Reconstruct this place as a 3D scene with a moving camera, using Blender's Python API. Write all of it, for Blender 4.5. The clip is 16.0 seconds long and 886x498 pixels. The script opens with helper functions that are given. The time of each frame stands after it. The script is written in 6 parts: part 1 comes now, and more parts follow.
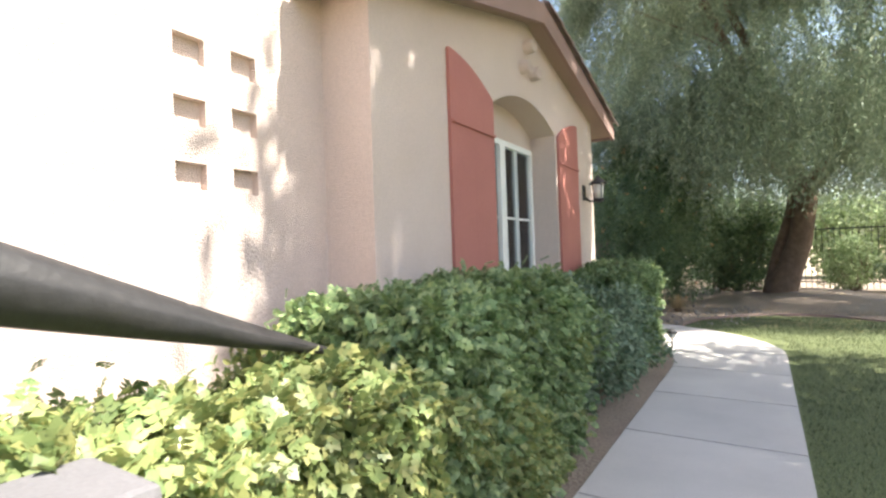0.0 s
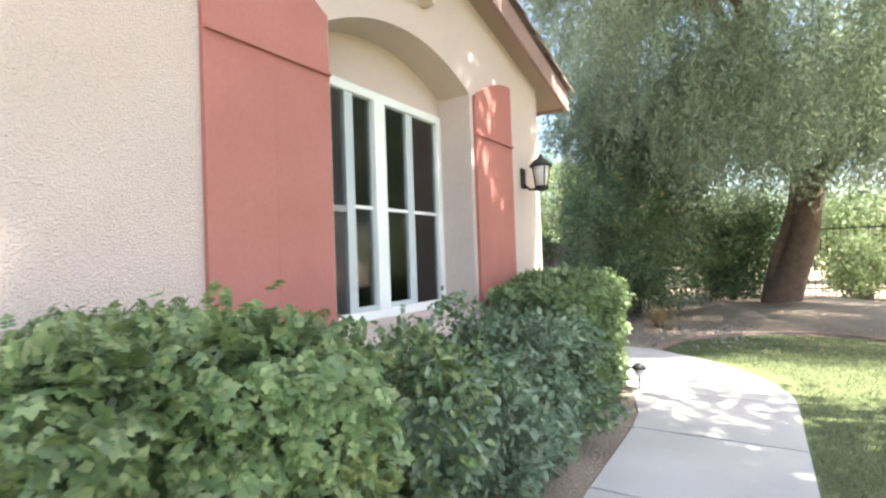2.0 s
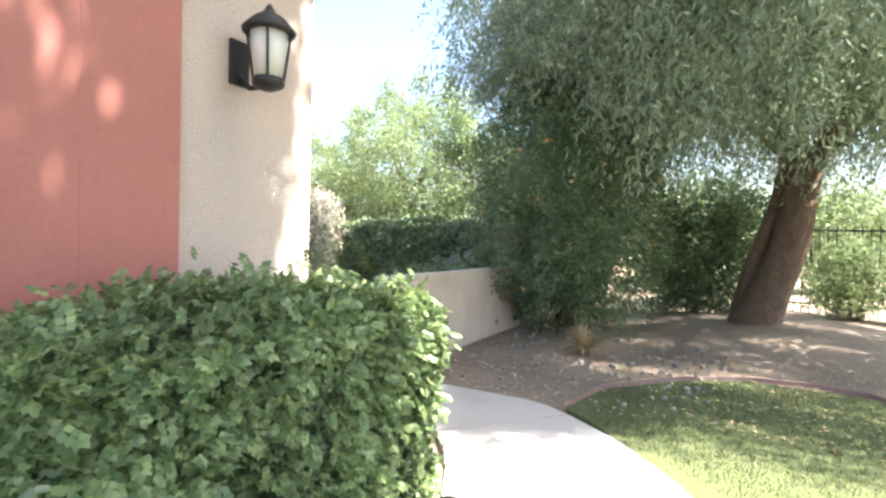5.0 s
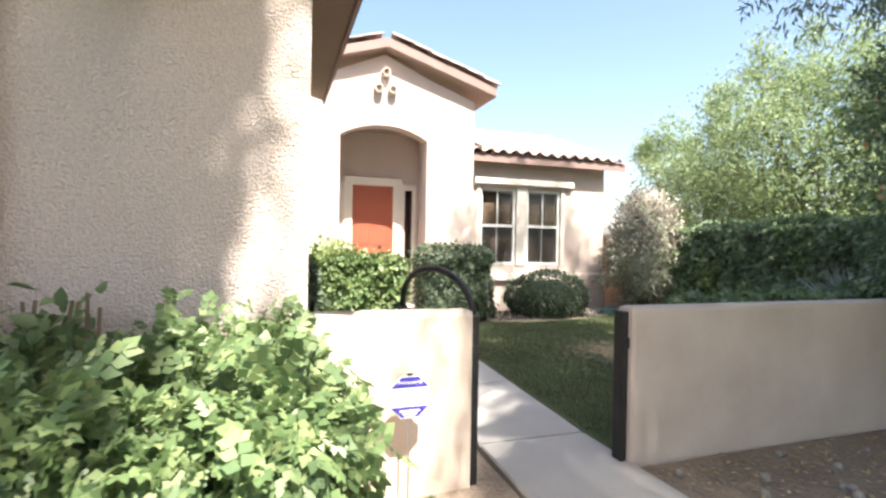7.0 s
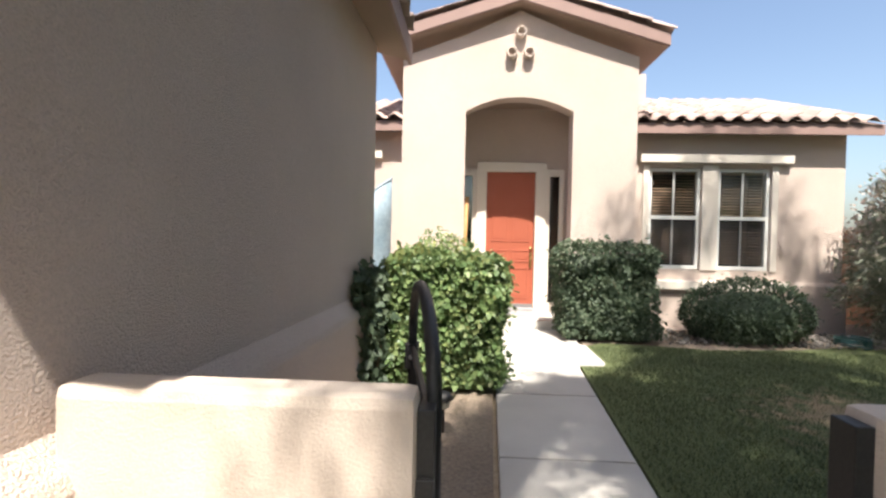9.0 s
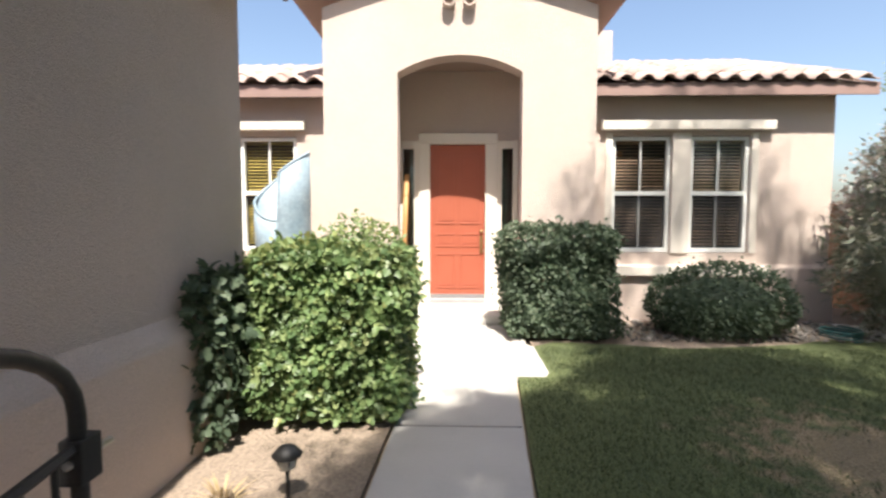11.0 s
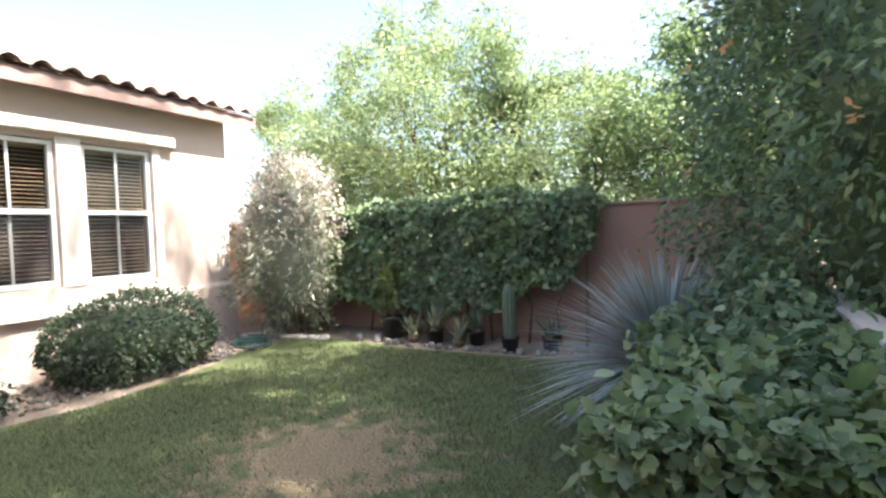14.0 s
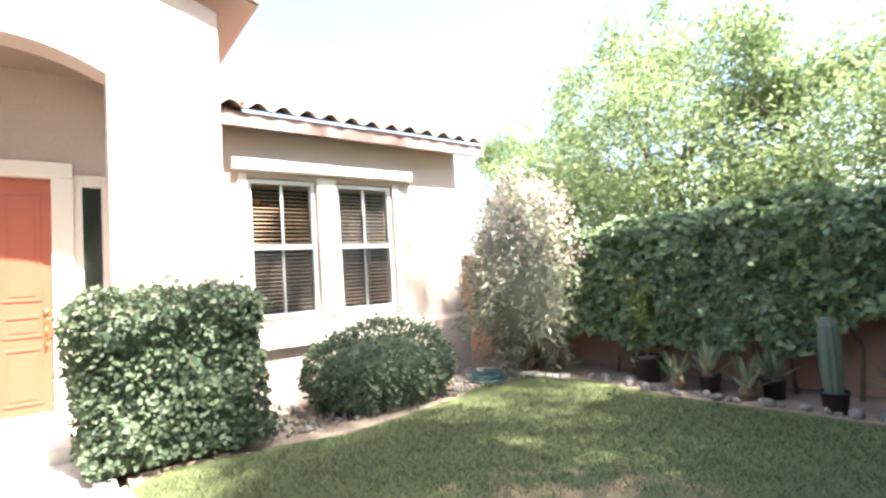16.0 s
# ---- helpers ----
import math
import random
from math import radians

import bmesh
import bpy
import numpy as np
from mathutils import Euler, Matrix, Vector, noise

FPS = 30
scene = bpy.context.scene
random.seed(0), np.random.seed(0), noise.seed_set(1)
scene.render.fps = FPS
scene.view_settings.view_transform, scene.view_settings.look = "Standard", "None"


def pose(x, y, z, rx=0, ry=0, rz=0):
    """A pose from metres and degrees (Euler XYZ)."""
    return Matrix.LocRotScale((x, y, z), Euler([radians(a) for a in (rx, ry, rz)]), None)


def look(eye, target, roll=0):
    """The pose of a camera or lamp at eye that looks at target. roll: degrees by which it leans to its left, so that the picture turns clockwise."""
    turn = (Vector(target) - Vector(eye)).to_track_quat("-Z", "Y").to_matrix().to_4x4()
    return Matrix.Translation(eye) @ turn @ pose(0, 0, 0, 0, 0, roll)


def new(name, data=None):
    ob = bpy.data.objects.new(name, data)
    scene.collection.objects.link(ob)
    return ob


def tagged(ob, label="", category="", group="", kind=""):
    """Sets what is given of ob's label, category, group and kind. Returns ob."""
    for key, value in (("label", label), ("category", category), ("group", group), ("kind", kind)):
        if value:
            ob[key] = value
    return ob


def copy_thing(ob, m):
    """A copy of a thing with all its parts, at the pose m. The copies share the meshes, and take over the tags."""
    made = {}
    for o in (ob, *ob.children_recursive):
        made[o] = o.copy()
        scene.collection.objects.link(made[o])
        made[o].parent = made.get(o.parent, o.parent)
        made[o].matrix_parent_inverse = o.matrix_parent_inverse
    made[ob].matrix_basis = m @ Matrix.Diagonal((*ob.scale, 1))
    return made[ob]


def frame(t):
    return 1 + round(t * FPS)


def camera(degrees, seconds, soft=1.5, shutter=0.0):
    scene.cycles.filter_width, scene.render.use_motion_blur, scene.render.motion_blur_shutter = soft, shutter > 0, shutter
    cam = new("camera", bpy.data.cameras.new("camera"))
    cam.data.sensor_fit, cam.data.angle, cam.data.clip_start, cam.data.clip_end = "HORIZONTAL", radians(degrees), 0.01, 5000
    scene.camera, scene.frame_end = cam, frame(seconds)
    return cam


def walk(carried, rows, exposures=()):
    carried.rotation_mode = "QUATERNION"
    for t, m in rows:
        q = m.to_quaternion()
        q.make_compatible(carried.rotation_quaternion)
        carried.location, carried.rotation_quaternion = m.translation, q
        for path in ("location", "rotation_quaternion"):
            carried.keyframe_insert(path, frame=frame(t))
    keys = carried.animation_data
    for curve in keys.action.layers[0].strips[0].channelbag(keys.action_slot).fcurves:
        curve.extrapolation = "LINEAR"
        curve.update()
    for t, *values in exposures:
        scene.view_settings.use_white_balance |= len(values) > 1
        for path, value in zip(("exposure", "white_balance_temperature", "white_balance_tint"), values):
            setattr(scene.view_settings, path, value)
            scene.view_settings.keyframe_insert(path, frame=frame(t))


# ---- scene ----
cam = camera(83.1, 16.0, soft=2.5, shutter=0.12)
PATH = [
    (0, (-0.439, -0.629, 1.397), (-1.519, 1.054, 1.426), -1.9),
    (0.5, (-0.5, -0.127, 1.41), (-1.625, 1.526, 1.425), -4.9),
    (1, (-0.523, 0.492, 1.416), (-1.83, 2.005, 1.349), -3.5),
    (1.5, (-0.551, 0.962, 1.436), (-1.69, 2.605, 1.394), -2.2),
    (2, (-0.474, 1.589, 1.426), (-1.544, 3.278, 1.46), -2.0),
    (2.5, (-0.478, 2.128, 1.415), (-1.432, 3.886, 1.392), -3.0),
    (3, (-0.505, 2.669, 1.406), (-1.359, 4.477, 1.365), -3.3),
    (3.5, (-0.528, 3.315, 1.403), (-1.402, 5.114, 1.414), -2.4),
    (3.7, (-0.507, 3.572, 1.436), (-1.368, 5.376, 1.385), -0.1),
    (5.8, (-0.589, 5.938, 1.4), (-1.838, 7.499, 1.466), 1.7),
    (6, (-0.637, 6.167, 1.452), (-2.046, 7.585, 1.517), 3.0),
    (6.5, (-0.851, 6.717, 1.414), (-2.623, 7.644, 1.442), 1.3),
    (7, (-0.982, 7.101, 1.405), (-2.877, 7.74, 1.388), 1.0),
    (7.5, (-1.257, 7.487, 1.414), (-3.162, 8.094, 1.377), -1.2),
    (8, (-1.643, 7.839, 1.411), (-3.621, 8.138, 1.385), 1.3),
    (8.5, (-2.072, 8.094, 1.385), (-4.071, 8.146, 1.389), 0.6),
    (8.7, (-2.224, 8.181, 1.4), (-4.224, 8.161, 1.386), 0.9),
    (10.8, (-3.499, 9.023, 1.466), (-5.478, 8.751, 1.364), 0.7),
    (11, (-3.565, 9.042, 1.491), (-5.56, 8.987, 1.364), 0.1),
    (11.5, (-3.666, 9.047, 1.457), (-5.588, 9.59, 1.35), -0.9),
    (12, (-3.639, 8.996, 1.486), (-5.346, 10.031, 1.36), -0.5),
    (12.5, (-3.615, 8.991, 1.506), (-5.091, 10.325, 1.306), -0.5),
    (13, (-3.801, 8.98, 1.453), (-5.122, 10.478, 1.347), -2.3),
    (13.5, (-4.066, 9.066, 1.454), (-5.199, 10.711, 1.358), -3.0),
    (14, (-4.301, 9.191, 1.46), (-5.259, 10.945, 1.388), -2.1),
    (14.5, (-4.638, 9.161, 1.52), (-5.45, 10.988, 1.461), -3.6),
    (15, (-4.853, 9.222, 1.542), (-5.793, 10.987, 1.487), -3.4),
    (15.5, (-5.04, 9.351, 1.532), (-6.282, 10.916, 1.62), -3.7),
    (16, (-5.002, 9.566, 1.334), (-6.588, 10.778, 1.453), -3.8),
]
walk(cam, [(t, look(eye, target, roll)) for t, eye, target, roll in PATH],
     exposures=[(0, 2.02), (1.5, 2.47), (2.0, 2.72), (2.5, 2.92), (3.5, 3.07), (6, 2.27), (7, 1.97), (8.5, 1.27), (11, 1.32), (12.5, 1.82), (13.5, 2.37), (14.5, 2.82), (15.5, 2.92), (16, 2.92)])


# ---- world, sun, exposure ----
SUN_WAY = Vector((1.0, 0.14, 1.75))
world = bpy.data.worlds.new("sky")
scene.world = world
world.use_nodes = True
wn = world.node_tree.nodes
sky = wn.new("ShaderNodeTexSky")
sky.sky_type = "NISHITA"
sky.sun_disc = False
sky.sun_elevation = math.atan2(1.75, math.hypot(1.0, 0.14))
sky.sun_rotation = math.atan2(1.0, 0.14)
sky.air_density, sky.dust_density, sky.ozone_density = 1.0, 2.6, 0.6
wn["Background"].inputs["Strength"].default_value = 0.10
world.node_tree.links.new(sky.outputs["Color"], wn["Background"].inputs["Color"])
sun = new("sun", bpy.data.lights.new("sun", "SUN"))
sun.data.energy, sun.data.angle, sun.data.color = 5.0, radians(0.6), (1.0, 0.94, 0.85)
sun.matrix_world = look(SUN_WAY * 30, (0, 0, 0))


# ---- materials ----
def nodes_of(name):
    m = bpy.data.materials.new(name)
    m.use_nodes = True
    t = m.node_tree
    return m, t.nodes, t.links, t.nodes["Principled BSDF"]


def surface(name, a, b, scale=3.0, fine=60.0, bump=0.3, rough=0.8, metal=0.0, spread=0.15, random_by="", depth=0.01, vary_by=0.28, grit=4):
    """Two tones mixed by coarse noise, fine noise for grain and relief. random_by: object or island."""
    m, n, l, p = nodes_of(name)
    tc = n.new("ShaderNodeTexCoord")
    geo = n.new("ShaderNodeNewGeometry")
    big, small = n.new("ShaderNodeTexNoise"), n.new("ShaderNodeTexNoise")
    big.inputs["Scale"].default_value, big.inputs["Detail"].default_value = scale, 5
    small.inputs["Scale"].default_value, small.inputs["Detail"].default_value = fine, grit
    l.new(geo.outputs["Position"], big.inputs["Vector"])
    l.new(geo.outputs["Position"], small.inputs["Vector"])
    ramp = n.new("ShaderNodeMapRange")
    ramp.inputs["From Min"].default_value, ramp.inputs["From Max"].default_value = 0.3, 0.7
    l.new(big.outputs["Fac"], ramp.inputs["Value"])
    mix = n.new("ShaderNodeMix")
    mix.data_type = "RGBA"
    mix.inputs["A"].default_value, mix.inputs["B"].default_value = (*a, 1), (*b, 1)
    l.new(ramp.outputs["Result"], mix.inputs["Factor"])
    value = n.new("ShaderNodeMapRange")
    value.inputs["To Min"].default_value, value.inputs["To Max"].default_value = 1 - spread, 1 + spread
    value.inputs["From Min"].default_value, value.inputs["From Max"].default_value = 0.25, 0.75
    l.new(small.outputs["Fac"], value.inputs["Value"])
    hsv = n.new("ShaderNodeHueSaturation")
    l.new(mix.outputs["Result"], hsv.inputs["Color"])
    if random_by:
        rnd = n.new("ShaderNodeObjectInfo").outputs["Random"] if random_by == "object" else geo.outputs["Random Per Island"]
        vary = n.new("ShaderNodeMapRange")
        vary.inputs["To Min"].default_value, vary.inputs["To Max"].default_value = 1 - vary_by, 1 + vary_by
        l.new(rnd, vary.inputs["Value"])
        mul = n.new("ShaderNodeMath")
        mul.operation = "MULTIPLY"
        l.new(value.outputs["Result"], mul.inputs[0])
        l.new(vary.outputs["Result"], mul.inputs[1])
        l.new(mul.outputs["Value"], hsv.inputs["Value"])
    else:
        l.new(value.outputs["Result"], hsv.inputs["Value"])
    l.new(hsv.outputs["Color"], p.inputs["Base Color"])
    p.inputs["Roughness"].default_value, p.inputs["Metallic"].default_value = rough, metal
    if bump:
        bp = n.new("ShaderNodeBump")
        bp.inputs["Strength"].default_value, bp.inputs["Distance"].default_value = bump, depth
        l.new(small.outputs["Fac"], bp.inputs["Height"])
        l.new(bp.outputs["Normal"], p.inputs["Normal"])
    return m


def leafy(name, a, b, c, rough=0.45, through_light=0.35):
    """Leaf: colour varies leaf by leaf, some light passes through."""
    m, n, l, p = nodes_of(name)
    geo = n.new("ShaderNodeNewGeometry")
    ramp = n.new("ShaderNodeValToRGB")
    ramp.color_ramp.elements[0].color = (*a, 1)
    ramp.color_ramp.elements[1].color = (*c, 1)
    ramp.color_ramp.elements.new(0.55).color = (*b, 1)
    l.new(geo.outputs["Random Per Island"], ramp.inputs["Fac"])
    noise_node = n.new("ShaderNodeTexNoise")
    noise_node.inputs["Scale"].default_value = 2.2
    l.new(geo.outputs["Position"], noise_node.inputs["Vector"])
    value = n.new("ShaderNodeMapRange")
    value.inputs["From Min"].default_value, value.inputs["From Max"].default_value = 0.3, 0.7
    value.inputs["To Min"].default_value, value.inputs["To Max"].default_value = 0.75, 1.25
    l.new(noise_node.outputs["Fac"], value.inputs["Value"])
    hsv = n.new("ShaderNodeHueSaturation")
    hsv.inputs["Saturation"].default_value = 0.78
    l.new(ramp.outputs["Color"], hsv.inputs["Color"])
    l.new(value.outputs["Result"], hsv.inputs["Value"])
    l.new(hsv.outputs["Color"], p.inputs["Base Color"])
    p.inputs["Roughness"].default_value = rough
    tr = n.new("ShaderNodeBsdfTranslucent")
    l.new(hsv.outputs["Color"], tr.inputs["Color"])
    mx = n.new("ShaderNodeMixShader")
    mx.inputs["Fac"].default_value = through_light
    l.new(p.outputs["BSDF"], mx.inputs[1])
    l.new(tr.outputs["BSDF"], mx.inputs[2])
    l.new(mx.outputs["Shader"], n["Material Output"].inputs["Surface"])
    return m


def glassy(name, tint=(0.75, 0.85, 0.85), rough=0.0, ior=1.75):
    m, n, l, p = nodes_of(name)
    mx, tp, gl, fr = n.new("ShaderNodeMixShader"), n.new("ShaderNodeBsdfTransparent"), n.new("ShaderNodeBsdfGlossy"), n.new("ShaderNodeFresnel")
    tp.inputs["Color"].default_value = (*tint, 1)
    gl.inputs["Roughness"].default_value = rough
    fr.inputs["IOR"].default_value = ior
    l.new(fr.outputs["Fac"], mx.inputs["Fac"])
    l.new(tp.outputs["BSDF"], mx.inputs[1])
    l.new(gl.outputs["BSDF"], mx.inputs[2])
    l.new(mx.outputs["Shader"], n["Material Output"].inputs["Surface"])
    return m


STUCCO = surface("stucco", (0.665, 0.55, 0.48), (0.61, 0.50, 0.435), 1.2, 115, 0.95, 0.92, spread=0.13, depth=0.018, grit=9)
STUCCO_FINE = surface("fine_stucco", (0.655, 0.55, 0.465), (0.545, 0.445, 0.365), 2.4, 130, 0.4, 0.92, spread=0.04, depth=0.008)
STUCCO_RED = surface("garden_wall_stucco", (0.38, 0.235, 0.18), (0.33, 0.205, 0.155), 1.5, 110, 0.5, 0.92, spread=0.08, depth=0.012)
TRIM = surface("cream_trim", (0.72, 0.66, 0.58), (0.68, 0.61, 0.53), 2.0, 90, 0.25, 0.8, spread=0.05, depth=0.005)
SASH = surface("grey_sash_vinyl", (0.50, 0.54, 0.54), (0.46, 0.50, 0.50), 3.0, 80, 0.05, 0.45, spread=0.03, depth=0.002)
WHITE = surface("white_vinyl", (0.80, 0.80, 0.77), (0.76, 0.76, 0.72), 3.0, 80, 0.05, 0.45, spread=0.03, depth=0.002)
SHUTTER = surface("red_shutter_paint", (0.39, 0.15, 0.12), (0.355, 0.13, 0.105), 2.5, 45, 0.08, 0.65, spread=0.06, depth=0.003)
DOOR = surface("orange_door_paint", (0.37, 0.098, 0.054), (0.34, 0.088, 0.048), 3.0, 60, 0.08, 0.5, spread=0.05, depth=0.003)
FASCIA = surface("brown_fascia_paint", (0.29, 0.19, 0.165), (0.25, 0.165, 0.145), 3.0, 60, 0.2, 0.7, spread=0.10, depth=0.004)
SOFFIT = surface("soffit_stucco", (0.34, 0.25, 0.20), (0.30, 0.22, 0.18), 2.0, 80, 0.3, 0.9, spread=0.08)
TILE = surface("clay_roof_tile", (0.46, 0.34, 0.30), (0.35, 0.27, 0.245), 4.0, 70, 0.3, 0.85, spread=0.14, random_by="object", depth=0.006)
CONCRETE = surface("pavement_concrete", (0.52, 0.49, 0.45), (0.43, 0.405, 0.375), 1.4, 150, 0.35, 0.88, spread=0.10, random_by="object", depth=0.004, vary_by=0.05)
DIRT = surface("dry_soil_and_leaf_litter", (0.32, 0.25, 0.19), (0.22, 0.17, 0.13), 1.1, 38, 0.9, 0.95, spread=0.28, depth=0.03)
SAND = surface("desert_ground", (0.46, 0.37, 0.26), (0.40, 0.31, 0.21), 0.6, 20, 0.6, 0.95, spread=0.18, depth=0.03)
STONE = surface("bed_stone", (0.29, 0.26, 0.23), (0.20, 0.18, 0.165), 6.0, 60, 0.4, 0.85, spread=0.15, random_by="island", depth=0.006)
BARK = surface("tree_bark", (0.20, 0.135, 0.095), (0.13, 0.09, 0.065), 7.0, 40, 1.0, 0.95, spread=0.3, depth=0.04)
TWIG = surface("twigs", (0.22, 0.16, 0.10), (0.15, 0.11, 0.07), 8.0, 60, 0.4, 0.9, spread=0.2)
IRON = surface("black_iron", (0.025, 0.024, 0.024), (0.035, 0.033, 0.032), 6.0, 90, 0.2, 0.5, 0.3, spread=0.2, depth=0.003)
BLACK = surface("weathered_black_paint", (0.012, 0.012, 0.013), (0.022, 0.02, 0.019), 3.0, 40, 0.3, 0.55, spread=0.3, depth=0.006)
ZINC = surface("blue_grey_glaze", (0.27, 0.34, 0.39), (0.18, 0.25, 0.30), 4.5, 25, 0.15, 0.55, spread=0.15, depth=0.004)
BLIND = surface("wood_blind_slat", (0.50, 0.34, 0.24), (0.44, 0.30, 0.21), 4.0, 60, 0.1, 0.55, spread=0.1, random_by="object")
BLIND_DARK = surface("pale_blind_slat", (0.76, 0.74, 0.70), (0.70, 0.68, 0.64), 4.0, 60, 0.1, 0.55, spread=0.1, random_by="object")
BLIND_YELLOW = surface("yellow_blind_slat", (0.62, 0.48, 0.15), (0.56, 0.43, 0.13), 4.0, 60, 0.1, 0.55, spread=0.1, random_by="object")
# near-black wall colour stands in for the lack of light indoors
ROOM = surface("room_wall_painted_dim", (0.10, 0.09, 0.08), (0.08, 0.07, 0.065), 1.0, 20, 0.0, 0.9, spread=0.05)
BRASS = surface("aged_brass", (0.42, 0.30, 0.14), (0.34, 0.24, 0.11), 8.0, 60, 0.1, 0.35, 0.9, spread=0.1)
CHROME = surface("steel", (0.55, 0.55, 0.56), (0.48, 0.48, 0.5), 8.0, 60, 0.1, 0.3, 1.0, spread=0.1)
BAMBOO = surface("bamboo", (0.46, 0.25, 0.09), (0.36, 0.19, 0.07), 6.0, 40, 0.2, 0.5, spread=0.15)
PLASTIC = surface("dark_pot_plastic", (0.03, 0.028, 0.028), (0.045, 0.04, 0.038), 5.0, 50, 0.1, 0.5, spread=0.15)
HOSE = surface("teal_hose", (0.02, 0.085, 0.085), (0.026, 0.10, 0.095), 5.0, 50, 0.1, 0.45, spread=0.1)
SIGN_WHITE = surface("sign_white", (0.80, 0.80, 0.80), (0.77, 0.77, 0.78), 5.0, 50, 0.0, 0.35, spread=0.02)
SIGN_BLUE = surface("sign_blue", (0.035, 0.03, 0.26), (0.04, 0.035, 0.28), 5.0, 50, 0.0, 0.35, spread=0.03)
GREY = surface("grey_cement", (0.35, 0.34, 0.34), (0.29, 0.28, 0.28), 5.0, 80, 0.3, 0.8, spread=0.1)
GREY_DARK = surface("dark_cement", (0.13, 0.125, 0.13), (0.10, 0.097, 0.10), 5.0, 80, 0.3, 0.8, spread=0.1)
LAMPSHADE = surface("amber_lampshade", (0.70, 0.35, 0.10), (0.62, 0.30, 0.09), 5.0, 50, 0.0, 0.6, spread=0.05)
def mesh_screen():
    m, n, l, p = nodes_of("insect_mesh")
    mx, tp = n.new("ShaderNodeMixShader"), n.new("ShaderNodeBsdfTransparent")
    p.inputs["Base Color"].default_value = (0.05, 0.05, 0.052, 1)
    p.inputs["Roughness"].default_value = 0.7
    mx.inputs["Fac"].default_value = 0.24
    l.new(tp.outputs["BSDF"], mx.inputs[1])
    l.new(p.outputs["BSDF"], mx.inputs[2])
    l.new(mx.outputs["Shader"], n["Material Output"].inputs["Surface"])
    return m


SCREEN = mesh_screen()
GLASS = glassy("window_glass")
GLASS_CLEAR = glassy("clear_window_glass", (0.9, 0.92, 0.92), 0.0, 1.4)
FROST = surface("seeded_lamp_glass", (0.70, 0.68, 0.62), (0.62, 0.60, 0.54), 9.0, 50, 0.2, 0.25, spread=0.06)
CACTUS = surface("cactus_skin", (0.115, 0.15, 0.105), (0.09, 0.125, 0.09), 6.0, 50, 0.3, 0.6, spread=0.12)

LEAF_A = leafy("hedge_leaf", (0.10, 0.185, 0.05), (0.17, 0.275, 0.072), (0.32, 0.41, 0.125))
LEAF_B = leafy("dark_hedge_leaf", (0.105, 0.19, 0.09), (0.175, 0.265, 0.14), (0.32, 0.40, 0.22), 0.4)
LEAF_C = leafy("bright_hedge_leaf", (0.085, 0.17, 0.038), (0.145, 0.25, 0.055), (0.265, 0.34, 0.085))
LEAF_Y = leafy("yellowing_leaf", (0.125, 0.20, 0.035), (0.205, 0.265, 0.05), (0.33, 0.325, 0.065))
LEAF_IVY = leafy("ivy_leaf", (0.11, 0.195, 0.08), (0.175, 0.265, 0.11), (0.31, 0.40, 0.17))
LEAF_BALL = leafy("glossy_dark_leaf", (0.05, 0.09, 0.042), (0.075, 0.125, 0.058), (0.14, 0.19, 0.095), 0.6)
LEAF_GREY = leafy("grey_green_leaf", (0.09, 0.12, 0.063), (0.14, 0.175, 0.09), (0.26, 0.285, 0.17))
LEAF_PEPPER = leafy("pepper_tree_leaf", (0.145, 0.215, 0.12), (0.24, 0.32, 0.18), (0.385, 0.455, 0.27), 0.6, 0.5)
LEAF_TECOMA = leafy("trumpet_bush_leaf", (0.065, 0.13, 0.045), (0.11, 0.195, 0.065), (0.22, 0.315, 0.10))
LEAF_VERDE = leafy("light_green_tree_leaf", (0.145, 0.225, 0.065), (0.22, 0.31, 0.10), (0.315, 0.40, 0.15), 0.65, 0.45)
LEAF_OLEANDER = leafy("oleander_leaf", (0.15, 0.18, 0.10), (0.25, 0.27, 0.17), (0.46, 0.43, 0.31), 0.35)
PETAL = leafy("faded_pink_petal", (0.52, 0.38, 0.32), (0.60, 0.48, 0.40), (0.68, 0.58, 0.48))
PETAL_ORANGE = leafy("orange_petal", (0.75, 0.27, 0.02), (0.80, 0.33, 0.03), (0.85, 0.42, 0.05))
LEAF_YUCCA = leafy("blue_grey_blade", (0.20, 0.25, 0.23), (0.28, 0.33, 0.30), (0.40, 0.43, 0.39), 0.45, 0.15)
BLADE = leafy("grass_blade", (0.065, 0.098, 0.03), (0.105, 0.142, 0.046), (0.20, 0.225, 0.085), 0.6, 0.35)
STRAW = leafy("dry_grass", (0.42, 0.28, 0.10), (0.52, 0.36, 0.14), (0.60, 0.44, 0.2), 0.6, 0.3)


